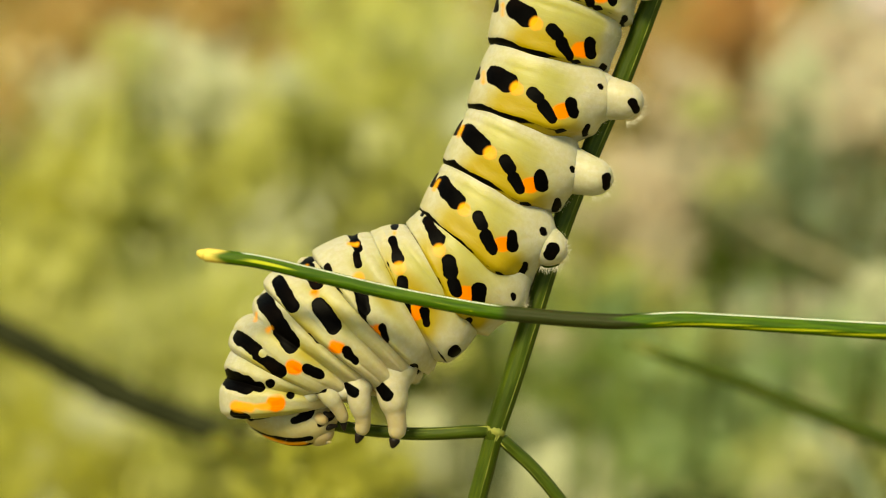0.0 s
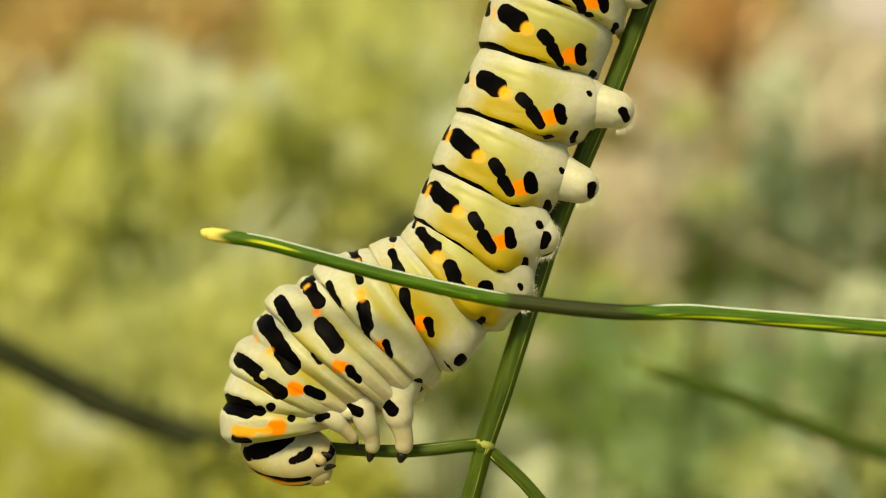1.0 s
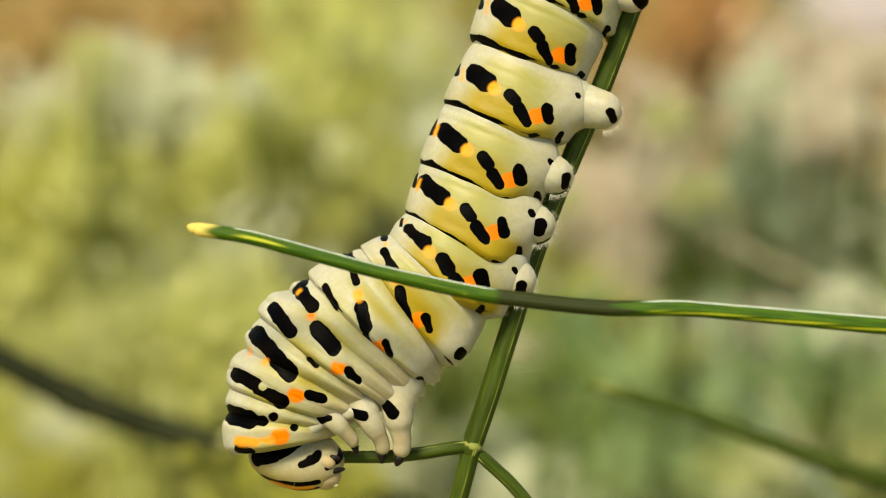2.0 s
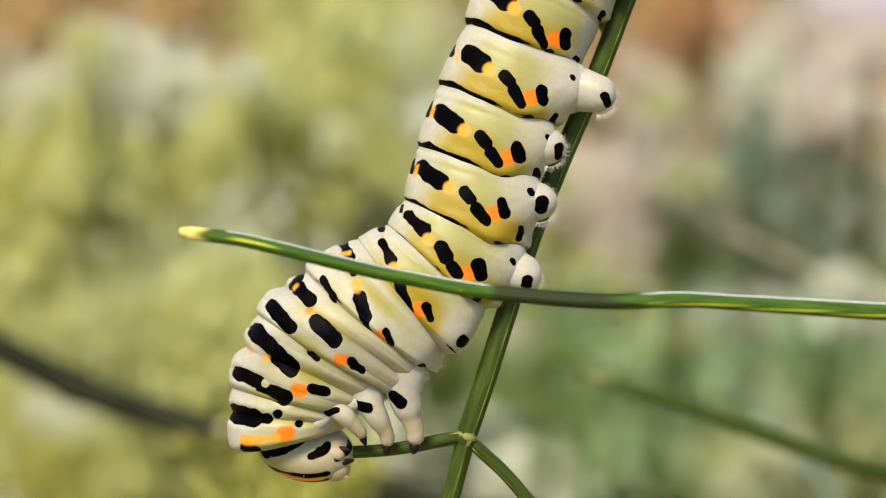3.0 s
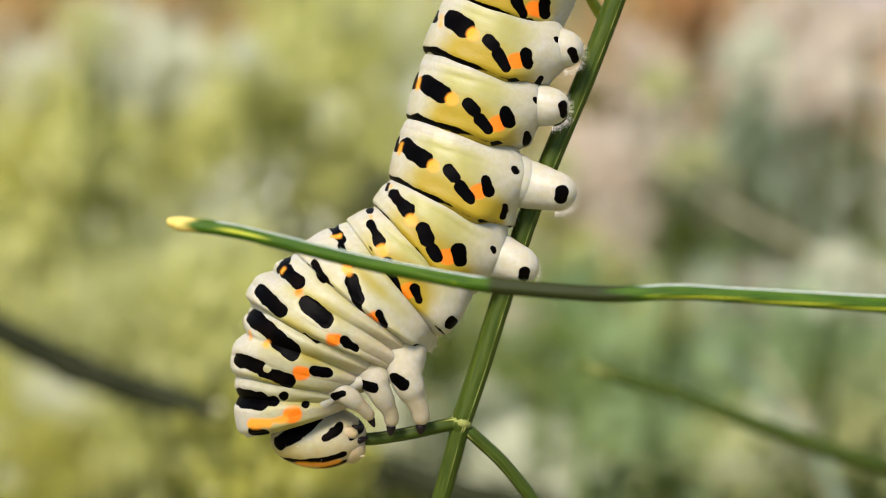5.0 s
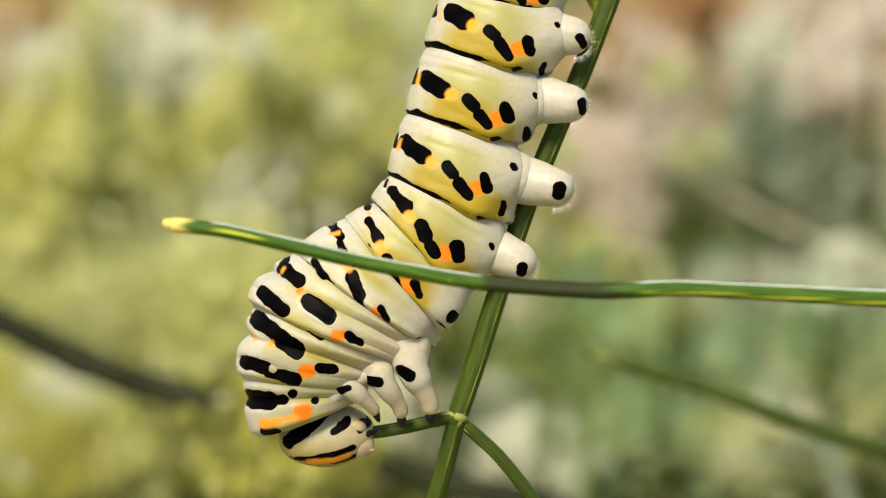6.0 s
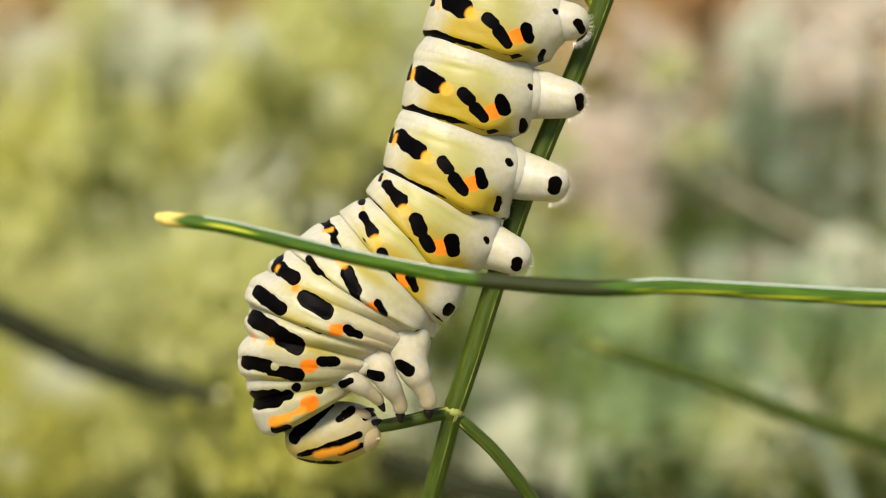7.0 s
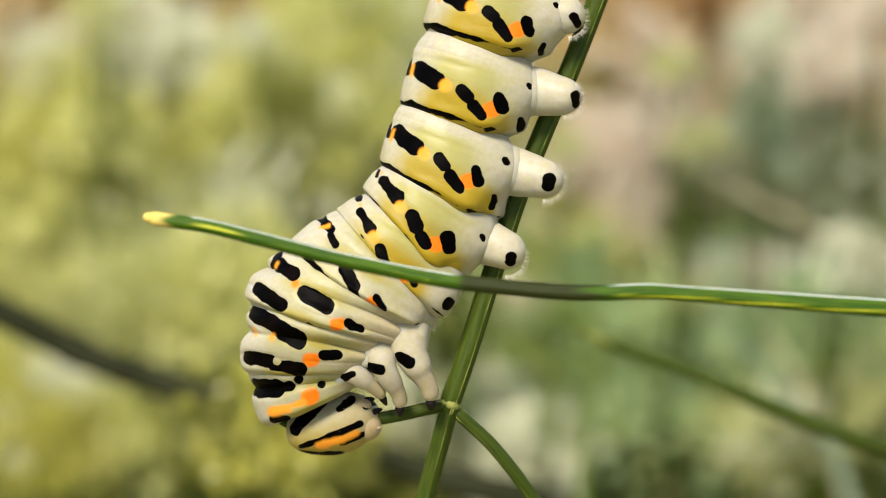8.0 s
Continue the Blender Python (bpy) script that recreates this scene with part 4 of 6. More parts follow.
spray_plant("yellow-green feathery fennel plant", -80, 330, 16, 7, 7, YELLOW_LEAF, 700, 31, 8.2, 0.64)
spray_plant("yellow-green feathery fennel plant", -74, 360, 11, 6, 6, YELLOW_LEAF, 700, 32, 8.7, 0.68)
spray_plant("yellow-green feathery fennel plant", -94, 380, 1, 8, 6, YELLOW_LEAF, 600, 33, 9.0, 0.71)
spray_plant("olive green feathery fennel plant", -67, 420, 6, 10, 7, OLIVE_LEAF, 385, 34, 9.7, 0.77)
spray_plant("pale green feathery fennel plant", -59, 450, 22, 6, 9, PALE, 260, 35, 10.3, 0.81)
spray_plant("yellow-green feathery fennel plant", -47, 430, 41, 8, 8, YELLOW_LEAF, 700, 36, 9.9, 0.78)
spray_plant("yellow-green feathery fennel plant", -36, 450, 27, 9, 10, YELLOW_LEAF, 600, 37, 10.3, 0.81)
spray_plant("olive green feathery fennel plant", -88, 500, 43, 11, 10, OLIVE_LEAF, 385, 38, 11.1, 0.87)
spray_plant("olive green feathery fennel plant", -24, 520, 58, 10, 10, OLIVE_LEAF, 330, 39, 11.5, 0.90)
spray_plant("grey-green feathery fennel plant", -14, 520, 35, 7, 13, SAGE_LEAF, 300, 40, 11.5, 0.90)
spray_plant("grey-green feathery fennel plant", -84, 460, -18, 12, 6, SAGE_LEAF, 360, 41, 10.4, 0.82)
spray_plant("olive green feathery fennel plant", -83, 350, -11, 9, 5, OLIVE_LEAF, 275, 42, 8.5, 0.67)
spray_plant("yellow-green feathery fennel plant", -74, 290, -42, 9, 4, YELLOW_LEAF, 700, 43, 7.5, 0.59)
spray_plant("yellow-green feathery fennel plant", -57, 300, -39, 8, 5, YELLOW_LEAF, 800, 44, 7.7, 0.60)
spray_plant("yellow-green feathery fennel plant", -42, 320, -48, 9, 3, YELLOW_LEAF, 600, 45, 8.0, 0.63)
spray_plant("yellow-green feathery fennel plant", -21, 330, -48, 6, 5, YELLOW_LEAF, 500, 46, 8.2, 0.64)
spray_plant("olive green feathery fennel plant", 49, 520, 33, 8, 10, OLIVE_LEAF, 600, 47, 11.5, 0.90)
spray_plant("grey-green feathery fennel plant", 72, 560, 19, 10, 10, SAGE_LEAF, 600, 48, 12.2, 0.96)
spray_plant("pale dry fennel plant", 50, 500, 3, 6, 8, PALE, 182, 49, 11.1, 0.87)
spray_plant("grey-green feathery fennel plant", 95, 560, 11, 10, 10, SAGE_LEAF, 600, 50, 12.2, 0.96)
spray_plant("grey-green feathery fennel plant", 132, 600, 15, 11, 11, SAGE_LEAF, 600, 51, 12.9, 1.01)
spray_plant("green feathery fennel plant", 63, 420, -17, 10, 8, GREEN_LEAF, 500, 52, 9.7, 0.77)
spray_plant("grey-green feathery fennel plant", 95, 480, -18, 11, 9, SAGE_LEAF, 600, 53, 10.8, 0.85)
spray_plant("yellow-green feathery fennel plant", 26, 330, -19, 5, 6, YELLOW_LEAF, 450, 54, 8.2, 0.64)
spray_plant("green feathery fennel plant", 19, 250, -29, 3, 9, GREEN_LEAF, 500, 55, 6.8, 0.53)
spray_plant("grey-green feathery fennel plant", 42, 350, -39, 7, 7, SAGE_LEAF, 500, 56, 8.5, 0.67)
spray_plant("green feathery fennel plant", 85, 380, -41, 12, 6, GREEN_LEAF, 500, 57, 9.0, 0.71)
spray_plant("pale dry fennel plant", 109, 520, -1, 10, 5, PALE, 154, 58, 11.5, 0.90)
spray_plant("pale dry fennel plant", -20, 420, -22, 7, 7, PALE, 200, 59, 9.7, 0.77)
spray_plant("rust-brown dead fennel plant", 83, 620, 72, 11, 9, RUST, 500, 61, 13.2, 1.04)
spray_plant("rust-brown dead fennel plant", 133, 600, 42, 11, 5, RUST, 500, 62, 12.9, 1.01)
spray_plant("rust-brown dead fennel plant", -94, 640, 68, 17, 10, RUST, 260, 63, 13.6, 1.07)
spray_plant("straw-coloured dry fennel plant", -131, 640, 70, 17, 12, STRAW, 500, 64, 13.6, 1.07)
spray_plant("straw-coloured dry fennel plant", -78, 640, 64, 12, 12, STRAW, 400, 65, 13.6, 1.07)
spray_plant("pale dry fennel plant", 116, 560, 49, 8, 6, PALE, 294, 66, 12.2, 0.96)
spray_plant("pale dry fennel plant", 60, 560, 45, 9, 9, PALE, 182, 67, 12.2, 0.96)
spray_plant("pale dry fennel plant", 98, 600, 59, 7, 7, PALE, 182, 68, 12.9, 1.01)
spray_plant("yellow-green feathery fennel plant", -21, 450, 16, 7, 7, YELLOW_LEAF, 500, 69, 10.3, 0.81)
spray_plant("pale dry fennel plant", -14, 540, 56, 8, 10, PALE, 240, 70, 11.8, 0.93)
spray_plant("yellow-green feathery fennel plant", -34, 480, 59, 9, 9, YELLOW_LEAF, 500, 71, 10.8, 0.85)
spray_plant("yellow-green feathery fennel plant", -65, 440, 20, 9, 9, YELLOW_LEAF, 500, 72, 10.1, 0.79)
spray_plant("pale dry fennel plant", -84, 430, -4, 8, 6, PALE, 240, 73, 9.9, 0.78)
spray_plant("pale green feathery fennel plant", -81, 430, 30, 8, 7, PALE_GREEN, 280, 80, 9.9, 0.78)
spray_plant("pale green feathery fennel plant", -101, 500, 48, 9, 8, PALE_GREEN, 280, 81, 11.1, 0.87)
spray_plant("pale green feathery fennel plant", -47, 430, 16, 8, 7, PALE_GREEN, 280, 82, 9.9, 0.78)
spray_plant("pale green feathery fennel plant", -42, 460, 48, 8, 7, PALE_GREEN, 280, 83, 10.4, 0.82)
spray_plant("pale green feathery fennel plant", -65, 460, 36, 8, 7, PALE_GREEN, 280, 84, 10.4, 0.82)
spray_plant("pale green feathery fennel plant", -22, 470, 37, 8, 8, PALE_GREEN, 280, 85, 10.6, 0.83)
spray_plant("pale green feathery fennel plant", -85, 380, -21, 7, 6, PALE_GREEN, 280, 86, 9.0, 0.71)
spray_plant("pale green feathery fennel plant", -61, 400, -11, 7, 7, PALE_GREEN, 280, 87, 9.4, 0.74)
spray_plant("pale green feathery fennel plant", -97, 400, 28, 7, 7, PALE_GREEN, 280, 88, 9.4, 0.74)
spray_plant("pale green feathery fennel plant", 60, 470, 2, 8, 8, PALE_GREEN, 130, 89, 10.6, 0.83)
spray_plant("pale green feathery fennel plant", 83, 520, 23, 9, 8, PALE_GREEN, 130, 90, 11.5, 0.90)
spray_plant("pale green feathery fennel plant", 107, 540, 24, 9, 8, PALE_GREEN, 130, 91, 11.8, 0.93)
spray_plant("pale green feathery fennel plant", 75, 540, 37, 9, 8, PALE_GREEN, 130, 92, 11.8, 0.93)
spray_plant("pale green feathery fennel plant", 105, 450, -17, 8, 7, PALE_GREEN, 130, 93, 10.3, 0.81)
spray_plant("pale green feathery fennel plant", 87, 470, -6, 8, 8, PALE_GREEN, 130, 94, 10.6, 0.83)
spray_plant("pale green feathery fennel plant", 53, 400, -24, 7, 7, PALE_GREEN, 130, 95, 9.4, 0.74)
spray_plant("pale green feathery fennel plant", 69, 400, -32, 7, 7, PALE_GREEN, 130, 96, 9.4, 0.74)
spray_plant("pale green feathery fennel plant", 40, 380, -15, 7, 6, PALE_GREEN, 130, 97, 9.0, 0.71)
spray_plant("pale green feathery fennel plant", 119, 500, 0, 9, 8, PALE_GREEN, 130, 98, 11.1, 0.87)
spray_plant("pale green feathery fennel plant", -32, 430, 0, 8, 7, PALE_GREEN, 280, 99, 9.9, 0.78)
spray_plant("pale green feathery fennel plant", -65, 350, -29, 7, 6, PALE_GREEN, 280, 100, 8.5, 0.67)
spray_plant("pale green feathery fennel plant", 100, 420, -33, 8, 7, PALE_GREEN, 130, 101, 9.7, 0.77)
spray_plant("pale green feathery fennel plant", -55, 480, 62, 8, 7, PALE_GREEN, 300, 110, 10.8, 0.85)
spray_plant("pale green feathery fennel plant", -34, 470, 44, 8, 7, PALE_GREEN, 300, 111, 10.6, 0.83)
spray_plant("pale green feathery fennel plant", -15, 500, 61, 8, 7, PALE_GREEN, 260, 112, 11.1, 0.87)
spray_plant("pale green feathery fennel plant", -7, 500, 43, 8, 7, PALE_GREEN, 240, 113, 11.1, 0.87)
spray_plant("pale green feathery fennel plant", -27, 440, 16, 7, 6, PALE_GREEN, 260, 114, 10.1, 0.79)
spray_plant("pale green feathery fennel plant", -42, 420, 3, 7, 6, PALE_GREEN, 260, 115, 9.7, 0.77)
spray_plant("yellow-green feathery fennel plant", -72, 400, 19, 7, 6, YELLOW_LEAF, 400, 116, 9.4, 0.74)
spray_plant("yellow-green feathery fennel plant", -92, 350, 14, 6, 5, YELLOW_LEAF, 400, 117, 8.5, 0.67)
spray_plant("pale green feathery fennel plant", -52, 400, -16, 7, 6, PALE_GREEN, 240, 118, 9.4, 0.74)
spray_plant("pale green feathery fennel plant", -85, 330, -23, 6, 5, PALE_GREEN, 260, 119, 8.2, 0.64)
spray_plant("yellow-green feathery fennel plant", -69, 320, -34, 6, 5, YELLOW_LEAF, 400, 120, 8.0, 0.63)
spray_plant("pale green feathery fennel plant", -51, 320, -39, 6, 5, PALE_GREEN, 260, 121, 8.0, 0.63)
spray_plant("yellow-green feathery fennel plant", -31, 330, -42, 6, 5, YELLOW_LEAF, 350, 122, 8.2, 0.64)
spray_plant("pale green feathery fennel plant", -10, 350, -44, 6, 5, PALE_GREEN, 240, 123, 8.5, 0.67)
spray_plant("yellow-green feathery fennel plant", -84, 300, -37, 5, 5, YELLOW_LEAF, 350, 124, 7.7, 0.60)
spray_plant("yellow-green feathery fennel plant", 32, 330, -28, 6, 5, YELLOW_LEAF, 300, 125, 8.2, 0.64)
spray_plant("yellow-green feathery fennel plant", 29, 400, -5, 7, 6, YELLOW_LEAF, 260, 126, 9.4, 0.74)
spray_plant("pale green feathery fennel plant", 51, 330, -42, 6, 5, PALE_GREEN, 220, 127, 8.2, 0.64)
spray_plant("pale green feathery fennel plant", 88, 330, -45, 6, 5, PALE_GREEN, 200, 128, 8.2, 0.64)
spray_plant("bright yellow-green feathery fennel plant", -80, 370, 18, 3, 3, BRIGHT_LEAF, 260, 200, 12.0, 0.94)
spray_plant("bright yellow-green feathery fennel plant", -40, 370, 34, 3, 3, BRIGHT_LEAF, 260, 201, 12.0, 0.94)
spray_plant("bright yellow-green feathery fennel plant", -52, 370, 21, 2, 2, BRIGHT_LEAF, 260, 202, 12.0, 0.94)
spray_plant("bright yellow-green feathery fennel plant", -42, 370, 15, 3, 3, BRIGHT_LEAF, 260, 203, 12.0, 0.94)
spray_plant("bright yellow-green feathery fennel plant", -85, 370, 8, 3, 3, BRIGHT_LEAF, 260, 204, 12.0, 0.94)
spray_plant("bright yellow-green feathery fennel plant", -18, 370, 44, 5, 5, BRIGHT_LEAF, 260, 205, 12.0, 0.94)
spray_plant("bright yellow-green feathery fennel plant", -28, 370, 51, 5, 4, BRIGHT_LEAF, 260, 206, 12.0, 0.94)
spray_plant("bright yellow-green feathery fennel plant", -23, 370, 31, 3, 3, BRIGHT_LEAF, 260, 207, 12.0, 0.94)
spray_plant("bright yellow-green feathery fennel plant", -33, 370, 25, 3, 3, BRIGHT_LEAF, 260, 208, 12.0, 0.94)
spray_plant("bright yellow-green feathery fennel plant", -58, 370, 14, 2, 2, BRIGHT_LEAF, 260, 209, 12.0, 0.94)
spray_plant("bright yellow-green feathery fennel plant", -94, 370, 1, 3, 3, BRIGHT_LEAF, 260, 210, 12.0, 0.94)
spray_plant("bright yellow-green feathery fennel plant", -74, 370, 4, 3, 3, BRIGHT_LEAF, 260, 211, 12.0, 0.94)
spray_plant("bright yellow-green feathery fennel plant", -92, 370, 15, 3, 3, BRIGHT_LEAF, 260, 212, 12.0, 0.94)
spray_plant("bright yellow-green feathery fennel plant", -31, 370, 10, 3, 3, BRIGHT_LEAF, 260, 213, 12.0, 0.94)
spray_plant("bright yellow-green feathery fennel plant", -68, 370, -7, 3, 3, BRIGHT_LEAF, 260, 214, 12.0, 0.94)
spray_plant("bright yellow-green feathery fennel plant", -88, 370, -15, 3, 3, BRIGHT_LEAF, 260, 215, 12.0, 0.94)
spray_plant("bright yellow-green feathery fennel plant", -46, 370, 0, 3, 3, BRIGHT_LEAF, 260, 216, 12.0, 0.94)
spray_plant("bright yellow-green feathery fennel plant", -58, 370, -20, 3, 3, BRIGHT_LEAF, 260, 217, 12.0, 0.94)
spray_plant("bright yellow-green feathery fennel plant", -16, 370, 18, 2, 2, BRIGHT_LEAF, 260, 218, 12.0, 0.94)
spray_plant("pale grey-green feathery fennel plant", -69, 380, 38, 5, 5, PALE_SAGE, 180, 219, 12.2, 0.96)
spray_plant("pale grey-green feathery fennel plant", -63, 380, 31, 3, 3, PALE_SAGE, 180, 220, 12.2, 0.96)
spray_plant("pale grey-green feathery fennel plant", -90, 380, 34, 5, 5, PALE_SAGE, 180, 221, 12.2, 0.96)
spray_plant("pale grey-green feathery fennel plant", -30, 380, 23, 5, 5, PALE_SAGE, 180, 222, 12.2, 0.96)
spray_plant("pale grey-green feathery fennel plant", -7, 380, 41, 6, 5, PALE_SAGE, 180, 223, 12.2, 0.96)
spray_plant("pale grey-green feathery fennel plant", -26, 380, 17, 3, 3, PALE_SAGE, 180, 224, 12.2, 0.96)
spray_plant("pale grey-green feathery fennel plant", -75, 380, 25, 3, 3, PALE_SAGE, 180, 225, 12.2, 0.96)
spray_plant("pale grey-green feathery fennel plant", -8, 380, 25, 5, 5, PALE_SAGE, 180, 226, 12.2, 0.96)
spray_plant("pale grey-green feathery fennel plant", -43, 380, -13, 4, 4, PALE_SAGE, 180, 227, 12.2, 0.96)
spray_plant("tan dry feathery fennel plant", -101, 420, 56, 12, 6, TAN_LEAF, 420, 228, 13.1, 1.03)
spray_plant("tan dry feathery fennel plant", -81, 420, 53, 12, 6, TAN_LEAF, 420, 229, 13.1, 1.03)
spray_plant("tan dry feathery fennel plant", -63, 420, 54, 12, 6, TAN_LEAF, 420, 230, 13.1, 1.03)
spray_plant("tan dry feathery fennel plant", -105, 420, 43, 12, 6, TAN_LEAF, 420, 231, 13.1, 1.03)
spray_plant("tan dry feathery fennel plant", -62, 420, 43, 7, 4, TAN_LEAF, 420, 232, 13.1, 1.03)
spray_plant("tan dry feathery fennel plant", -91, 420, 45, 12, 6, TAN_LEAF, 420, 233, 13.1, 1.03)
spray_plant("tan dry feathery fennel plant", 60, 500, 64, 10, 7, TAN_LEAF, 216, 234, 15.0, 1.18)
spray_plant("tan dry feathery fennel plant", 57, 500, 49, 10, 7, TAN_LEAF, 216, 235, 15.0, 1.18)
spray_plant("tan dry feathery fennel plant", 63, 500, 37, 10, 7, TAN_LEAF, 216, 236, 15.0, 1.18)
spray_plant("tan dry feathery fennel plant", 52, 500, 29, 10, 7, TAN_LEAF, 216, 237, 15.0, 1.18)
spray_plant("tan dry feathery fennel plant", 120, 500, 41, 10, 7, TAN_LEAF, 216, 238, 15.0, 1.18)
spray_plant("tan dry feathery fennel plant", 80, 500, 35, 6, 4, TAN_LEAF, 216, 239, 15.0, 1.18)
spray_plant("pinkish white dry fennel plant", 99, 470, 43, 7, 6, BLUSH_LEAF, 300, 240, 14.3, 1.13)
spray_plant("pinkish white dry fennel plant", 45, 470, 12, 6, 5, BLUSH_LEAF, 300, 241, 14.3, 1.13)
spray_plant("pinkish white dry fennel plant", 93, 470, 38, 4, 3, BLUSH_LEAF, 300, 242, 14.3, 1.13)
spray_plant("pinkish white dry fennel plant", 51, 470, 21, 4, 3, BLUSH_LEAF, 300, 243, 14.3, 1.13)
spray_plant("pale grey-green feathery fennel plant", 79, 480, 56, 14, 9, PALE_SAGE, 135, 244, 14.6, 1.14)
spray_plant("pale grey-green feathery fennel plant", 83, 480, 29, 10, 7, PALE_SAGE, 135, 246, 14.6, 1.14)
spray_plant("pale grey-green feathery fennel plant", 49, 480, 3, 10, 7, PALE_SAGE, 135, 247, 14.6, 1.14)
spray_plant("pale grey-green feathery fennel plant", 107, 480, 6, 7, 5, PALE_SAGE, 135, 248, 14.6, 1.14)
spray_plant("pale grey-green feathery fennel plant", 75, 480, 0, 7, 5, PALE_SAGE, 135, 249, 14.6, 1.14)
spray_plant("pale grey-green feathery fennel plant", 116, 480, 3, 6, 4, PALE_SAGE, 135, 250, 14.6, 1.14)
spray_plant("bright yellow-green feathery fennel plant", -71, 350, -14, 4, 3, BRIGHT_LEAF, 260, 300, 11.5, 0.90)
spray_plant("bright yellow-green feathery fennel plant", -60, 350, -24, 4, 3, BRIGHT_LEAF, 260, 301, 11.5, 0.90)
spray_plant("bright yellow-green feathery fennel plant", -76, 350, -25, 4, 3, BRIGHT_LEAF, 260, 302, 11.5, 0.90)
spray_plant("bright yellow-green feathery fennel plant", -55, 350, -12, 4, 3, BRIGHT_LEAF, 260, 303, 11.5, 0.90)
spray_plant("bright yellow-green feathery fennel plant", -65, 350, 1, 4, 3, BRIGHT_LEAF, 260, 304, 11.5, 0.90)
spray_plant("bright yellow-green feathery fennel plant", -80, 350, -5, 4, 3, BRIGHT_LEAF, 260, 305, 11.5, 0.90)
spray_plant("bright yellow-green feathery fennel plant", -50, 350, -32, 4, 3, BRIGHT_LEAF, 260, 306, 11.5, 0.90)
spray_plant("bright yellow-green feathery fennel plant", -66, 350, -34, 4, 3, BRIGHT_LEAF, 260, 307, 11.5, 0.90)
spray_plant("bright yellow-green feathery fennel plant", -88, 350, -32, 4, 3, BRIGHT_LEAF, 260, 308, 11.5, 0.90)
spray_plant("bright yellow-green feathery fennel plant", -55, 350, -4, 4, 3, BRIGHT_LEAF, 260, 309, 11.5, 0.90)
spray_plant("bright yellow-green feathery fennel plant", -88, 350, -7, 4, 3, BRIGHT_LEAF, 260, 310, 11.5, 0.90)
spray_plant("pale grey-green feathery fennel plant", -6, 400, -50, 8, 6, PALE_SAGE, 90, 320, 12.7, 1.00)
spray_plant("pale grey-green feathery fennel plant", 2, 400, -55, 8, 6, PALE_SAGE, 90, 321, 12.7, 1.00)
spray_plant("pale grey-green feathery fennel plant", 13, 400, -52, 8, 6, PALE_SAGE, 90, 322, 12.7, 1.00)
spray_plant("pale grey-green feathery fennel plant", -53, 330, -7, 5, 5, PALE_SAGE, 180, 330, 11.0, 0.87)
spray_plant("pale grey-green feathery fennel plant", -58, 330, -15, 5, 5, PALE_SAGE, 150, 331, 11.0, 0.87)
spray_plant("pale grey-green feathery fennel plant", -47, 330, -2, 4, 4, PALE_SAGE, 150, 332, 11.0, 0.87)
spray_plant("bright yellow-green feathery fennel plant", -64, 330, -9, 4, 4, BRIGHT_LEAF, 240, 333, 11.0, 0.87)
spray_plant("rust-brown dead fennel plant", 67, 470, 63, 5, 3, RUST, 240, 334, 14.3, 1.13)
spray_plant("rust-brown dead fennel plant", 114, 470, 37, 5, 3, RUST, 200, 335, 14.3, 1.13)
spray_plant("grey-green feathery fennel plant", 67, 430, 17, 7, 5, SAGE_LEAF, 320, 336, 13.4, 1.05)
spray_plant("grey-green feathery fennel plant", 87, 430, 20, 8, 5, SAGE_LEAF, 300, 337, 13.4, 1.05)
spray_plant("grey-green feathery fennel plant", 67, 380, -21, 8, 6, SAGE_LEAF, 300, 338, 12.2, 0.96)
spray_plant("green feathery fennel plant", 86, 360, -25, 7, 4, GREEN_LEAF, 260, 339, 11.7, 0.92)
spray_plant("bright yellow-green feathery fennel plant", -81, 310, -42, 4, 3, BRIGHT_LEAF, 240, 350, 10.6, 0.83)
spray_plant("bright yellow-green feathery fennel plant", -65, 310, -46, 4, 3, BRIGHT_LEAF, 240, 351, 10.6, 0.83)
spray_plant("bright yellow-green feathery fennel plant", -51, 310, -45, 4, 3, BRIGHT_LEAF, 240, 352, 10.6, 0.83)
spray_plant("bright yellow-green feathery fennel plant", -34, 310, -46, 4, 3, BRIGHT_LEAF, 240, 353, 10.6, 0.83)
spray_plant("pale green feathery fennel plant", 69, 310, -44, 4, 3, PALE_GREEN, 130, 354, 10.6, 0.83)
spray_plant("pale green feathery fennel plant", 82, 310, -36, 4, 3, PALE_GREEN, 130, 355, 10.6, 0.83)
spray_plant("pale green feathery fennel plant", 55, 310, -46, 4, 3, PALE_GREEN, 130, 356, 10.6, 0.83)
spray_plant("bright yellow-green feathery fennel plant", -45, 400, 26, 5, 4, BRIGHT_LEAF, 240, 357, 12.7, 1.00)
spray_plant("bright yellow-green feathery fennel plant", -25, 400, 43, 5, 4, BRIGHT_LEAF, 240, 358, 12.7, 1.00)
spray_plant("bright yellow-green feathery fennel plant", -14, 400, 35, 5, 4, BRIGHT_LEAF, 240, 359, 12.7, 1.00)
spray_plant("pale green feathery fennel plant", -43, 270, -16, 3, 3, PALE_GREEN, 340, 370, 9.6, 0.76)
spray_plant("bright yellow-green feathery fennel plant", -39, 270, -10, 3, 3, BRIGHT_LEAF, 340, 371, 9.6, 0.76)
spray_plant("bright yellow-green feathery fennel plant", -49, 270, -17, 3, 3, BRIGHT_LEAF, 340, 372, 9.6, 0.76)
spray_plant("pale green feathery fennel plant", -56, 270, -15, 3, 3, PALE_GREEN, 340, 373, 9.6, 0.76)
spray_plant("bright yellow-green feathery fennel plant", -41, 270, -22, 3, 3, BRIGHT_LEAF, 340, 374, 9.6, 0.76)

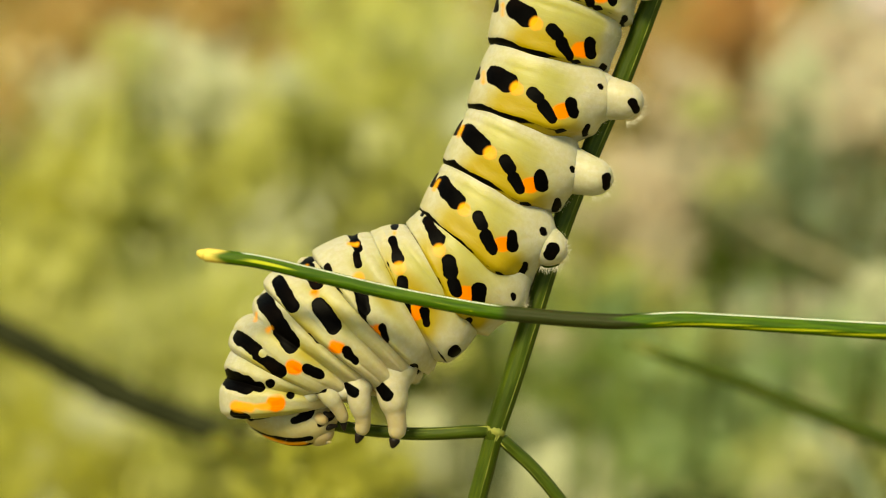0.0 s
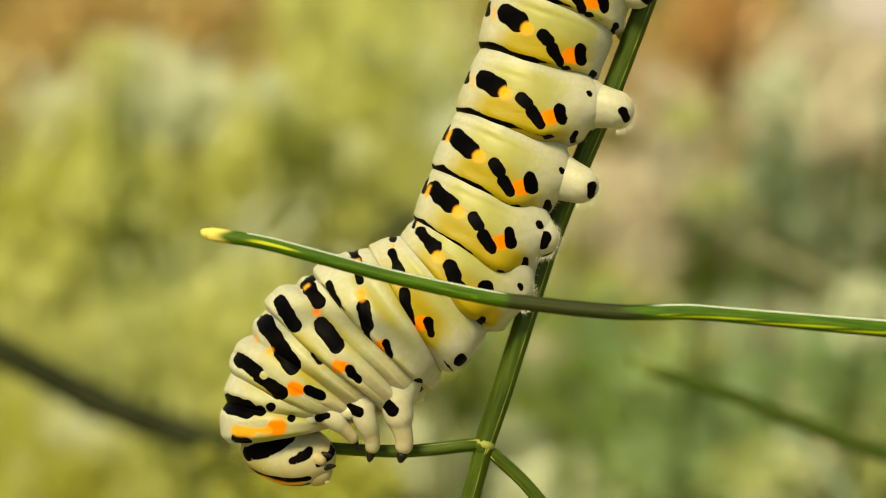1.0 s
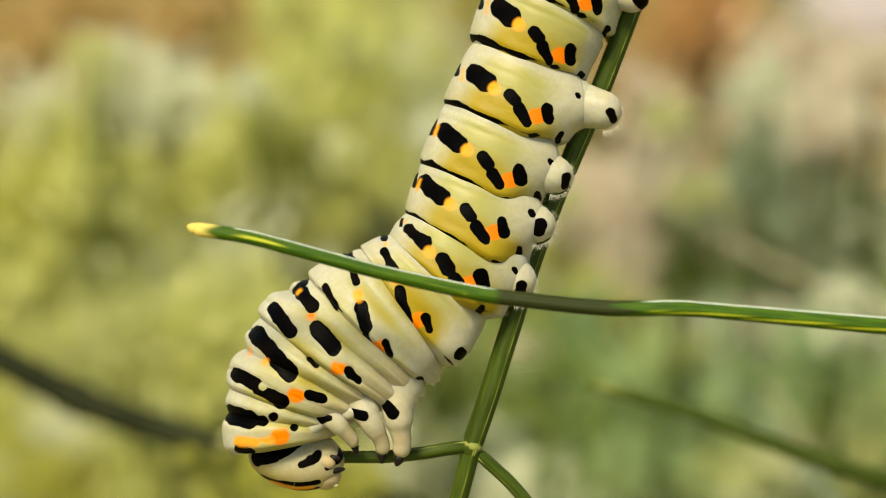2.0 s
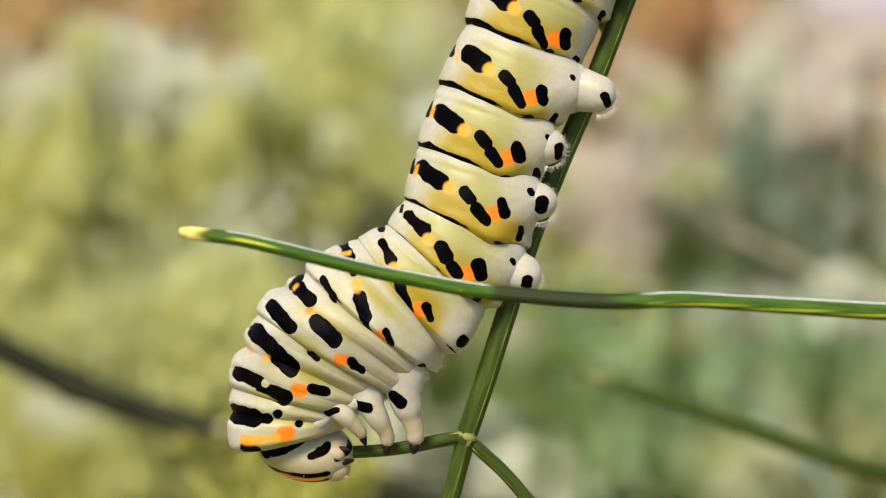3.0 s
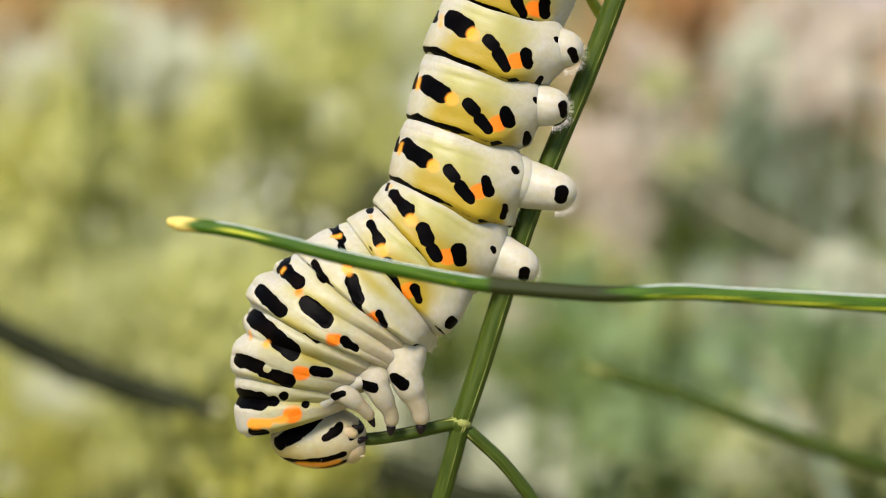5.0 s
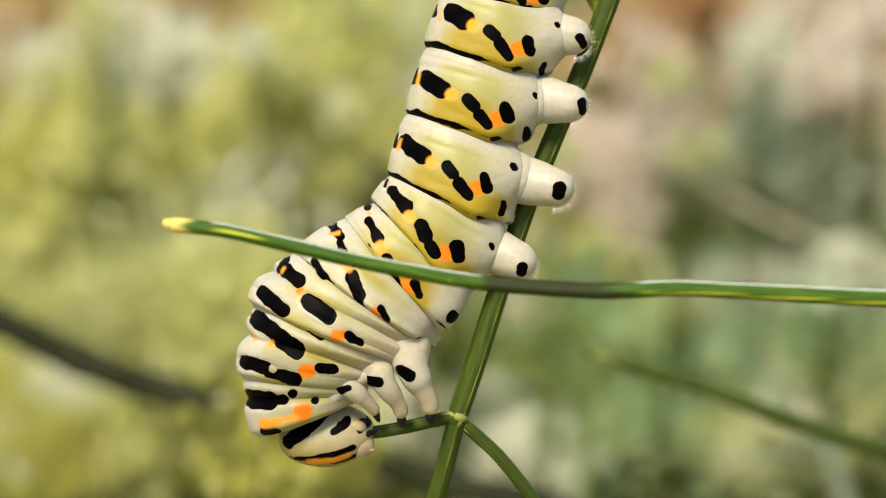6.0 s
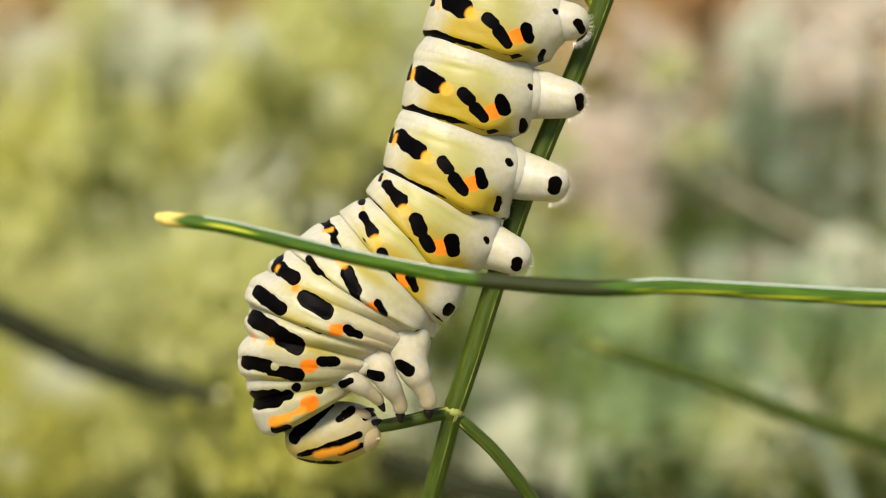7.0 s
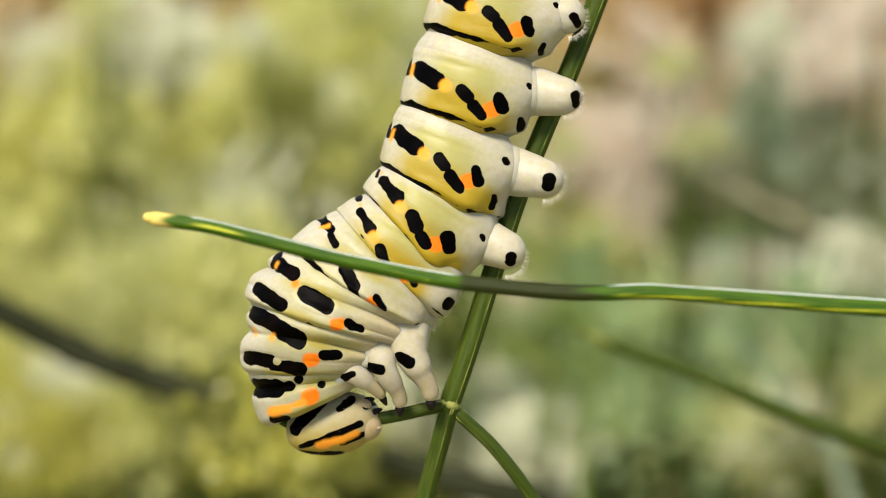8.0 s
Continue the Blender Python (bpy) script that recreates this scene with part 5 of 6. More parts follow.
spray_plant("pale blush dry fennel plant", 93, 420, 36, 4, 4, BLUSH_LEAF, 700, 401, 6.5, 0.9)
spray_plant("pale blush dry fennel plant", 40, 400, 8, 4, 4, BLUSH_LEAF, 900, 402, 6.5, 0.9)
spray_plant("pale blush dry fennel plant", 33, 400, 12, 3, 3, BLUSH_LEAF, 800, 403, 6.5, 0.9)
spray_plant("rust-brown dead fennel plant", 67, 480, 60, 4, 4, RUST, 500, 404, 6.5, 0.9)
spray_plant("rust-brown dead fennel plant", 108, 470, 32, 5, 5, RUST, 500, 405, 6.5, 0.9)
spray_plant("rust-brown dead fennel plant", 75, 460, 30, 3, 3, RUST, 300, 406, 6.5, 0.9)
spray_plant("pale blush dry fennel plant", 51, 450, 39, 6, 6, BLUSH_LEAF, 500, 407, 6.5, 0.9)
spray_plant("straw-coloured dry fennel plant", -77, 500, 59, 7, 7, TAN_LEAF, 260, 408, 6.5, 0.9)
spray_plant("straw-coloured dry fennel plant", -112, 500, 62, 7, 7, TAN_LEAF, 260, 409, 6.5, 0.9)
spray_plant("pale grey-green feathery fennel plant", -71, 450, 37, 5, 5, PALE_SAGE, 220, 410, 6.5, 0.9)
spray_plant("bright yellow-green feathery fennel plant", -69, 300, 15, 3, 3, BRIGHT_LEAF, 500, 411, 6.5, 0.9)
spray_plant("bright yellow-green feathery fennel plant", -38, 350, 33, 3, 3, BRIGHT_LEAF, 450, 412, 6.5, 0.9)
spray_plant("pale grey-green feathery fennel plant", -30, 400, 23, 4, 4, PALE_SAGE, 500, 413, 6.5, 0.9)
spray_plant("pale grey-green feathery fennel plant", -72, 300, -36, 4, 4, PALE_SAGE, 450, 414, 6.5, 0.9)
spray_plant("bright yellow-green feathery fennel plant", -56, 280, -41, 4, 4, BRIGHT_LEAF, 450, 415, 6.5, 0.9)
spray_plant("pale grey-green feathery fennel plant", -10, 330, -41, 4, 4, PALE_SAGE, 450, 416, 6.5, 0.9)
spray_plant("pale grey-green feathery fennel plant", 96, 380, -17, 5, 5, PALE_SAGE, 450, 417, 6.5, 0.9)
spray_plant("pale grey-green feathery fennel plant", 62, 350, -16, 4, 4, PALE_SAGE, 450, 418, 6.5, 0.9)
spray_plant("grey-green feathery fennel plant", 8, 330, -43, 5, 4, SAGE_LEAF, 300, 420, 6.5, 0.9)
spray_plant("grey-green feathery fennel plant", 21, 330, -39, 5, 4, SAGE_LEAF, 300, 421, 6.5, 0.9)
spray_plant("bright yellow-green feathery fennel plant", -21, 132, -23, 3, 3, YELLOW_LEAF, 420, 430, 4.5, 0.5)
spray_plant("bright yellow-green feathery fennel plant", -16, 132, -26, 3, 3, YELLOW_LEAF, 420, 431, 4.5, 0.5)
spray_plant("bright yellow-green feathery fennel plant", -19, 132, -28, 3, 3, YELLOW_LEAF, 420, 432, 4.5, 0.5)
spray_plant("pale blush dry fennel plant", 57, 430, 24, 5, 5, BLUSH_LEAF, 420, 440, 6.5, 0.9)
spray_plant("pale dry fennel plant", 67, 430, 14, 5, 5, PALE, 420, 441, 6.5, 0.9)
spray_plant("pale blush dry fennel plant", 93, 470, 56, 5, 5, BLUSH_LEAF, 420, 442, 6.5, 0.9)
spray_plant("straw-coloured dry fennel plant", 51, 470, 54, 5, 5, TAN_LEAF, 420, 443, 6.5, 0.9)
spray_plant("pale grey-green feathery fennel plant", 80, 440, 39, 5, 5, PALE_SAGE, 420, 444, 6.5, 0.9)

# fresh green growth low among the dry stalks
for across, up in ((25, -14), (26, -22), (25, -30), (24, -38), (38, -20), (46, -27), (54, -22), (40, -36), (50, -40), (64, -30), (74, -18), (84, -30), (34, -46), (60, -48)):
    spray_plant("fresh green feathery fennel plant", across, 320, up, 3, 4, FRESH_LEAF, 300, 600 + across, 6.5, 0.8)
for across, up in ((12, -46), (17, -43), (22, -46), (68, -42)):
    spray_plant("pale grey-green feathery fennel plant", across, 310, up, 3, 2, PALE_SAGE, 420, 700 + across, 5.0, 0.9)

# small scattered sprigs, sunlit and shaded, that break up the growth behind
scatter = random.Random(77)
LIT_SIDE = (("bright yellow-green feathery fennel plant", BRIGHT_LEAF), ("pale green feathery fennel plant", PALE_GREEN),
            ("pale grey-green feathery fennel plant", PALE_SAGE))
DRY_SIDE = (("pale grey-green feathery fennel plant", PALE_SAGE), ("pale blush dry fennel plant", BLUSH_LEAF),
            ("pale green feathery fennel plant", PALE_GREEN))
for k in range(34):
    depth = scatter.uniform(280, 400)
    reach = (REACH + depth) / 520
    across, up = scatter.uniform(-98, 98) * reach, scatter.uniform(-26, 54) * reach
    kinds = LIT_SIDE if across < scatter.uniform(-5, 25) else DRY_SIDE
    kind = kinds[k % len(kinds)]
    spray_plant(kind[0], across, depth, up, 2, 2, kind[1], 200, 500 + k, 3.2, 0.7)

# a thin dark stalk and another leaf stalk, both out of focus
def far_stalk(name, label, points, radius, material, values=None, knots=()):
    ob = thing(name, label, "plant stem", PLAN)
    v, f, al, tu = tube(smooth_path(points, 1.0), radius, 16)
    given = {k: fn(al, tu) for k, fn in (values or {}).items()}
    mesh_object("stalk", v * MM, f, material, ob, values=set_stalk(given, al, tu))
    for k in knots:
        centre = smooth_path(points, 1.0)
        at = centre[int(k * (len(centre) - 1))]
        way = centre[int(k * (len(centre) - 1)) + 1] - at
        way = way / np.linalg.norm(way)
        thick = radius(k)
        v, f, al, tu = tube(smooth_path((at - way * thick * 1.6, at, at + way * thick * 1.6), 0.3), lambda s: thick * (1.02 + 0.12 * math.sin(math.pi * s)), 16)
        mesh_object("knot", v * MM, f, material, ob, "thickened leaf joint", values=set_stalk({}, al, tu))
    return ob


dark_stalk = far_stalk("dry_stalk", "dark dry plant stalk leaning low behind the caterpillar", ((-79.18, 146, -0.55), (-66.37, 146, -6.82), (-55.68, 146, -11.81), (-48.56, 146, -15.37), (-41.44, 146, -18.29), (-35.74, 146, -20.07), (-27.20, 146, -22.63), (-16.51, 146, -26.05), (-5.83, 146, -29.61), (1.29, 146, -31.89), (15.54, 146, -36.17), (75.5, 330, -334.4)), lambda s: 2.0, DARK_STALK, knots=(0.22, 0.36))
side_twig = far_stalk("leaf_stalk", "green fennel leaf stalk with pale tip behind the caterpillar", ((12.33, 61.00, -9.77), (15.92, 62.00, -11.18), (21.06, 63.00, -12.96), (26.12, 63.00, -15.14), (31.18, 63.00, -17.26), (36.24, 63.00, -19.18), (40.49, 64.00, -20.70), (52.19, 66.00, -24.71), (110.0, 282.0, -350.0)),
                      lambda s: 0.50 + 0.36 * min(1.0, s * 20), STALK, {"dull": lambda al, tu: 0.42 * np.clip(al / 12.0, 0, 1), "stripe": lambda al, tu: 0.55 * np.clip(1 - al / 9.0, 0, 1)})

end_v, end_f, end_s, end_t = tube(smooth_path(((11.61, 60.60, -9.50), (12.02, 60.80, -9.66), (12.53, 61.00, -9.87)), 0.3), lambda s: 0.36 + 0.14 * s, 16)
mesh_object("tip", end_v * MM, end_f, TWIG, side_twig, "yellowing tip", values=set_stalk({"dry": np.full(len(end_s), 0.32)}, end_s, end_t))

# pale dry grass stalks leaning across, out of focus
for points in (
        ((43.31, 300.00, 12.14), (55.35, 300.00, 5.03), (78.32, 300.00, -6.45), (93.63, 300.00, -13.02), (123.6, 472.2, -288.2)),
        ((60.28, 330.00, -11.57), (69.62, 330.00, -17.41), (81.31, 330.00, -24.42), (95.32, 330.00, -32.59), (125.3, 500.7, -278.9)),
        ((58.06, 280.00, -20.78), (64.32, 280.00, -31.22), (70.59, 280.00, -45.84), (100.6, 453.1, -294.4)),
        ((38.02, 360.00, 8.82), (40.51, 360.00, 1.37), (46.72, 360.00, -14.79), (49.21, 360.00, -32.18), (79.2, 529.2, -269.7)),
        ((-28.94, 380.00, 23.39), (-23.78, 380.00, 13.05), (-19.90, 380.00, 2.71), (-13.44, 380.00, -15.38), (16.6, 548.3, -263.5))):
    far_stalk("dry_grass_stalk", "pale dry grass stalk leaning out of focus", points, lambda s: 0.55, PALE)


def grass_blade(label, points, half, material):
    """A long leaf blade, thin and slightly folded, tapering to its tip; half its width in mm."""
    ob = thing("grass_blade", label, "grass blade", PLAN)
    v, f, al, tu = tube(smooth_path(points, 2.0), lambda s: half * min(1.0, 0.12 + 3.2 * s), 12,
                        lambda a: 1.0 / math.sqrt(math.cos(a) ** 2 + (math.sin(a) / 0.12) ** 2))
    mesh_object("blade", v * MM, f, material, ob)


grass_blade("pale grey-green grass blade arching out of focus", ((38.3, 200, -13.4), (43.8, 200, -19.3), (52.2, 200, -28.6), (58.1, 200, -36.3), (70.1, 260, -357.1)), 2.6, SAGE_LEAF)
grass_blade("fresh green grass blade out of focus", ((21.3, 180, -8.6), (20.7, 180, -16.6), (19.9, 180, -26.1), (19.1, 180, -35.7), (31.1, 240, -363.6)), 2.0, GREEN_LEAF)


# ---- what moves ----
ROWS = {}


def place(key, rows):
    """Key a piece of the caterpillar: seconds, its middle's x and z on the plan in mm, and its turn in degrees."""
    y = REST[key][1]
    ROWS[key] = rows
    walk(PIECE[key], [(t, pose(x * MM, y * MM, z * MM, 0, -turn, 0)) for t, x, z, turn in rows])


def carried_by(key, spot, row):
    """Where a spot (x, z) of the plan goes with a piece at one of its rows."""
    _, x, z, turn = row
    dx, dz, a = spot[0] - REST[key][0], spot[1] - REST[key][2], radians(turn)
    return x + dx * math.cos(a) - dz * math.sin(a), z + dx * math.sin(a) + dz * math.cos(a)


def place_between(key, one, other):
    """Key a piece half way between two others."""
    spot, rows = (REST[key][0], REST[key][2]), []
    for r1, r2 in zip(ROWS[one], ROWS[other]):
        (x1, z1), (x2, z2) = carried_by(one, spot, r1), carried_by(other, spot, r2)
        rows.append((r1[0], (x1 + x2) / 2, (z1 + z2) / 2, (r1[3] + r2[3]) / 2))
    place(key, rows)


def motions():
    # the body rings, from the rear to the front
    place("A9", (
        (0.0, 7.68, 20.25, 6.6), (0.5, 8.04, 20.60, 4.3), (1.0, 7.92, 20.65, 5.2), (1.5, 8.34, 20.63, 2.4), (3.0, 8.76, 21.04, 0.1),
        (3.5, 8.26, 21.30, 0.0), (4.0, 7.79, 21.63, 0.4), (4.5, 7.70, 21.92, 0.5), (6.0, 7.13, 22.70, 6.2), (6.5, 7.09, 23.07, 6.4),
        (7.0, 7.10, 23.24, 7.3), (7.5, 7.36, 23.26, 6.8), (8.0, 7.43, 23.17, 6.8),
    ))
    place("A8", (
        (0.0, 6.32, 17.38, 6.6), (0.5, 6.57, 17.78, 4.3), (1.0, 6.49, 17.81, 5.2), (1.5, 6.78, 17.87, 2.4), (3.0, 7.08, 18.34, 0.1),
        (3.5, 6.58, 18.60, 0.0), (4.0, 6.13, 18.93, 0.4), (4.5, 6.05, 19.21, 0.5), (6.0, 5.75, 19.84, 6.2), (6.5, 5.72, 20.20, 6.4),
        (7.0, 5.77, 20.35, 7.3), (7.5, 6.01, 20.39, 6.8), (8.0, 6.09, 20.30, 6.8),
    ))
    place("A7", (
        (0.0, 5.13, 13.81, 6.6), (0.5, 5.24, 14.26, 4.3), (1.0, 5.21, 14.27, 5.2), (1.5, 5.33, 14.39, 2.4), (3.0, 5.50, 14.92, 0.1),
        (3.5, 4.99, 15.19, 0.0), (4.0, 4.56, 15.50, 0.4), (4.5, 4.49, 15.78, 0.5), (6.0, 4.54, 16.27, 6.2), (6.5, 4.51, 16.63, 6.4),
        (7.0, 4.63, 16.76, 7.3), (7.5, 4.83, 16.81, 6.8), (8.0, 4.91, 16.72, 6.8),
    ))
    place("A6", (
        (0.0, 3.92, 9.94, 6.6), (0.5, 3.91, 10.32, 4.3), (1.0, 3.87, 10.41, 5.2), (1.5, 3.90, 10.55, 2.4), (3.0, 3.96, 11.27, 0.1),
        (3.5, 3.51, 11.73, 0.0), (4.0, 3.14, 12.14, 0.4), (4.5, 3.16, 12.49, 0.5), (6.0, 3.56, 12.86, 6.2), (6.5, 3.55, 13.21, 6.4),
        (7.0, 3.72, 13.32, 7.3), (7.5, 3.90, 13.38, 6.8), (8.0, 3.97, 13.29, 6.8),
    ))
    place("A5", (
        (0.0, 2.44, 5.78, -8.3), (0.5, 2.35, 6.21, -8.0), (1.0, 2.39, 6.39, -6.6), (1.5, 2.36, 6.65, -5.8), (3.0, 2.59, 7.63, -1.9),
        (3.5, 2.21, 8.10, 0.0), (4.0, 1.89, 8.54, 2.5), (4.5, 1.98, 8.83, 2.5), (6.0, 2.37, 8.71, 2.5), (6.5, 2.26, 8.87, 2.9),
        (7.0, 2.34, 8.82, 4.6), (7.5, 2.51, 8.72, 2.5), (8.0, 2.49, 8.55, 2.7),
    ))
    place("A4", (
        (0.0, 0.75, 2.09, -13.6), (0.5, 0.84, 2.63, -10.8), (1.0, 1.07, 2.87, -7.0), (1.5, 1.16, 3.24, -5.8), (3.0, 1.60, 4.00, -0.7),
        (3.5, 1.30, 4.33, 0.0), (4.0, 0.94, 4.47, 1.1), (4.5, 0.90, 4.57, -0.5), (6.0, 1.12, 4.37, -1.0), (6.5, 1.05, 4.47, -2.6),
        (7.0, 1.11, 4.38, -1.3), (7.5, 1.20, 4.27, -2.5), (8.0, 1.13, 4.13, -3.1),
    ))
    place("A3", (
        (0.0, -0.62, -0.56, -15.7), (0.5, -0.40, -0.05, -9.6), (1.0, 0.03, 0.10, -3.2), (1.5, 0.14, 0.58, 4.8), (3.0, 0.54, 0.85, 1.8),
        (3.5, 0.20, 1.02, 0.0), (4.0, -0.13, 1.06, -2.3), (4.5, -0.26, 1.14, -3.3), (6.0, -0.06, 0.93, -3.4), (6.5, -0.20, 1.07, -4.4),
        (7.0, -0.11, 1.02, -3.3), (7.5, -0.08, 0.89, -3.0), (8.0, -0.11, 0.78, -4.0),
    ))
    place("A2", (
        (0.0, -2.96, -1.95, -9.5), (0.5, -2.67, -1.73, -7.8), (1.0, -2.22, -1.80, -6.1), (1.5, -1.99, -1.52, -4.1), (3.0, -1.46, -1.40, 0.5),
        (3.5, -1.68, -1.21, 0.0), (4.0, -1.86, -1.15, 0.3), (4.5, -1.91, -1.05, 0.1), (6.0, -1.64, -1.18, 2.5), (6.5, -1.76, -1.09, 2.9),
        (7.0, -1.67, -1.08, 3.7), (7.5, -1.60, -1.16, 4.3), (8.0, -1.56, -1.24, 5.1),
    ))
    place("A1", (
        (0.0, -5.30, -3.14, -7.8), (0.5, -4.99, -3.06, -8.5), (1.0, -4.52, -3.29, -6.2), (1.5, -4.18, -3.20, -4.8), (3.0, -3.61, -3.07, -0.3),
        (3.5, -3.75, -2.90, 0.0), (4.0, -3.84, -2.84, 0.2), (4.5, -3.86, -2.76, 0.5), (6.0, -3.45, -2.85, 4.3), (6.5, -3.54, -2.78, 5.2),
        (7.0, -3.44, -2.80, 7.1), (7.5, -3.34, -2.90, 7.9), (8.0, -3.33, -2.94, 8.7),
    ))
    place("T3", (
        (0.0, -7.53, -4.63, -11.0), (0.5, -7.34, -4.60, -12.2), (1.0, -6.76, -4.97, -10.2), (1.5, -6.48, -4.92, -8.1), (3.0, -5.80, -4.97, -0.9),
        (3.5, -6.04, -4.68, 0.0), (4.0, -6.15, -4.61, -0.3), (4.5, -6.16, -4.48, 1.0), (6.0, -5.58, -4.61, 7.5), (6.5, -5.67, -4.54, 8.5),
        (7.0, -5.48, -4.53, 11.5), (7.5, -5.31, -4.64, 12.9), (8.0, -5.23, -4.63, 13.3),
    ))
    place("T2", (
        (0.0, -10.09, -6.37, -12.3), (0.5, -9.95, -6.38, -14.4), (1.0, -9.40, -6.86, -11.6), (1.5, -9.07, -6.95, -7.4), (3.0, -8.25, -7.28, 0.2),
        (3.5, -8.38, -7.06, 0.0), (4.0, -8.32, -7.02, -0.2), (4.5, -8.18, -6.95, 1.4), (6.0, -7.30, -7.25, 7.4), (6.5, -7.30, -7.18, 8.7),
        (7.0, -6.99, -7.17, 12.5), (7.5, -6.77, -7.26, 14.1), (8.0, -6.65, -7.24, 13.7),
    ))
    place("T1", (
        (0.0, -11.76, -8.59, -6.7), (0.5, -11.79, -8.60, -14.0), (1.0, -11.08, -9.20, -4.8), (1.5, -10.61, -9.44, -4.2), (3.0, -9.55, -10.04, -0.8),
        (3.5, -9.60, -9.83, 0.0), (4.0, -9.49, -9.76, -2.0), (4.5, -9.28, -9.67, -0.1), (6.0, -8.02, -9.92, 6.7), (6.5, -7.98, -9.75, 10.7),
        (7.0, -7.46, -9.71, 16.6), (7.5, -7.24, -9.76, 16.6), (8.0, -7.13, -9.73, 11.3),
    ))
    place("P6", (
        (0.0, 10.48, 9.03, 6.7), (0.5, 10.46, 9.26, 5.6), (1.0, 10.52, 9.28, 5.0), (1.5, 10.51, 9.28, 4.0), (3.0, 10.50, 9.68, 1.1),
        (3.5, 10.15, 9.98, 0.0), (4.0, 9.43, 10.39, -1.2), (4.5, 8.68, 11.11, -0.4), (6.0, 9.54, 12.13, 7.7), (6.5, 9.75, 12.55, 8.8),
        (7.0, 9.69, 12.76, 9.4), (7.5, 9.92, 12.76, 8.9), (8.0, 9.66, 12.68, 8.4),
    ))
    place("P5", (
        (0.0, 8.60, 4.26, -3.4), (0.5, 8.53, 4.43, -6.0), (1.0, 8.32, 4.50, -8.1), (1.5, 7.68, 4.74, -11.3), (3.0, 7.41, 6.41, -5.8),
        (3.5, 7.42, 7.18, 0.0), (4.0, 7.43, 7.84, 2.8), (4.5, 7.46, 8.30, 5.2), (6.0, 9.39, 8.03, 4.2), (6.5, 9.40, 8.13, 3.7),
        (7.0, 9.51, 8.01, 3.3), (7.5, 9.52, 7.91, 3.2), (8.0, 9.47, 7.73, 3.0),
    ))
    place("P4", (
        (0.0, 5.73, -0.33, -19.5), (0.5, 5.84, 0.67, -14.3), (1.0, 5.89, 1.23, -14.2), (1.5, 6.10, 1.76, -10.8), (3.0, 6.89, 3.14, -1.0),
        (3.5, 7.11, 3.42, 0.0), (4.0, 8.27, 3.05, -0.9), (4.5, 8.36, 3.00, -1.7), (6.0, 8.51, 2.80, -1.9), (6.5, 8.46, 2.89, -1.8),
        (7.0, 8.51, 2.84, -1.6), (7.5, 8.43, 2.73, -1.9), (8.0, 8.37, 2.60, -1.8),
    ))
    place("P3", (
        (0.0, 3.18, -2.68, 20.2), (0.5, 3.75, -1.91, 19.6), (1.0, 4.32, -1.40, 23.2), (1.5, 4.81, -1.25, -1.4), (3.0, 5.92, -1.54, -0.6),
        (3.5, 6.15, -1.69, 0.0), (4.0, 6.05, -1.72, 1.1), (4.5, 6.03, -1.76, 0.7), (6.0, 6.18, -1.90, 1.1), (6.5, 6.08, -1.87, 0.5),
        (7.0, 6.13, -1.87, 0.5), (7.5, 6.15, -1.91, 1.3), (8.0, 5.99, -1.99, 1.4),
    ))
    for n in "6543":
        place_between("S" + n, "A" + n, "P" + n)
    place("CL", (
        (0.0, 11.64, 15.97, 6.6), (0.5, 11.83, 16.16, 4.3), (1.0, 11.77, 16.27, 5.2), (1.5, 11.98, 16.07, 2.4), (3.0, 12.21, 16.33, 0.1),
        (3.5, 11.70, 16.59, 0.0), (4.0, 11.27, 16.95, 0.4), (4.5, 11.19, 17.25, 0.5), (6.0, 11.06, 18.38, 6.2), (6.5, 11.03, 18.77, 6.4),
        (7.0, 11.11, 19.00, 7.3), (7.5, 11.34, 18.99, 6.8), (8.0, 11.41, 18.91, 6.8),
    ))
    place("L3", (
        (0.0, -4.70, -11.48, -14.7), (0.5, -3.95, -11.38, -7.4), (1.0, -3.62, -11.58, -11.9), (1.5, -3.46, -11.67, -16.8), (3.0, -1.77, -11.51, -6.2),
        (3.5, -1.35, -11.29, 0.0), (4.0, -1.35, -11.26, -0.4), (4.5, -1.36, -11.23, -2.4), (6.0, -0.24, -10.87, 3.5), (6.5, -0.25, -10.84, 2.7),
        (7.0, -0.09, -10.86, 2.0), (7.5, 0.28, -10.79, 4.6), (8.0, 0.27, -10.76, 4.6),
    ))
    place("L2", (
        (0.0, -6.84, -11.21, -17.6), (0.5, -6.80, -11.30, -20.0), (1.0, -5.52, -11.52, -8.3), (1.5, -4.66, -11.45, -0.7), (3.0, -3.45, -11.57, 1.8),
        (3.5, -3.52, -11.43, 0.0), (4.0, -3.51, -11.37, -2.1), (4.5, -3.38, -11.30, -2.9), (6.0, -2.02, -11.07, 7.1), (6.5, -2.03, -11.08, 4.8),
        (7.0, -1.82, -11.08, 3.6), (7.5, -1.67, -11.11, 2.5), (8.0, -1.62, -11.14, 2.4),
    ))
    place("L1", (
        (0.0, -7.85, -10.43, -14.6), (0.5, -7.80, -10.45, -15.6), (1.0, -6.53, -10.85, 0.1), (1.5, -6.13, -10.95, -3.6), (3.0, -4.94, -11.03, -1.7),
        (3.5, -4.90, -10.90, 0.0), (4.0, -4.79, -10.80, 0.8), (4.5, -4.51, -10.71, 2.5), (6.0, -3.58, -10.80, 0.9), (6.5, -3.50, -10.48, 3.5),
        (7.0, -3.03, -10.47, 6.5), (7.5, -2.87, -10.42, 5.7), (8.0, -2.69, -10.52, 6.1),
    ))
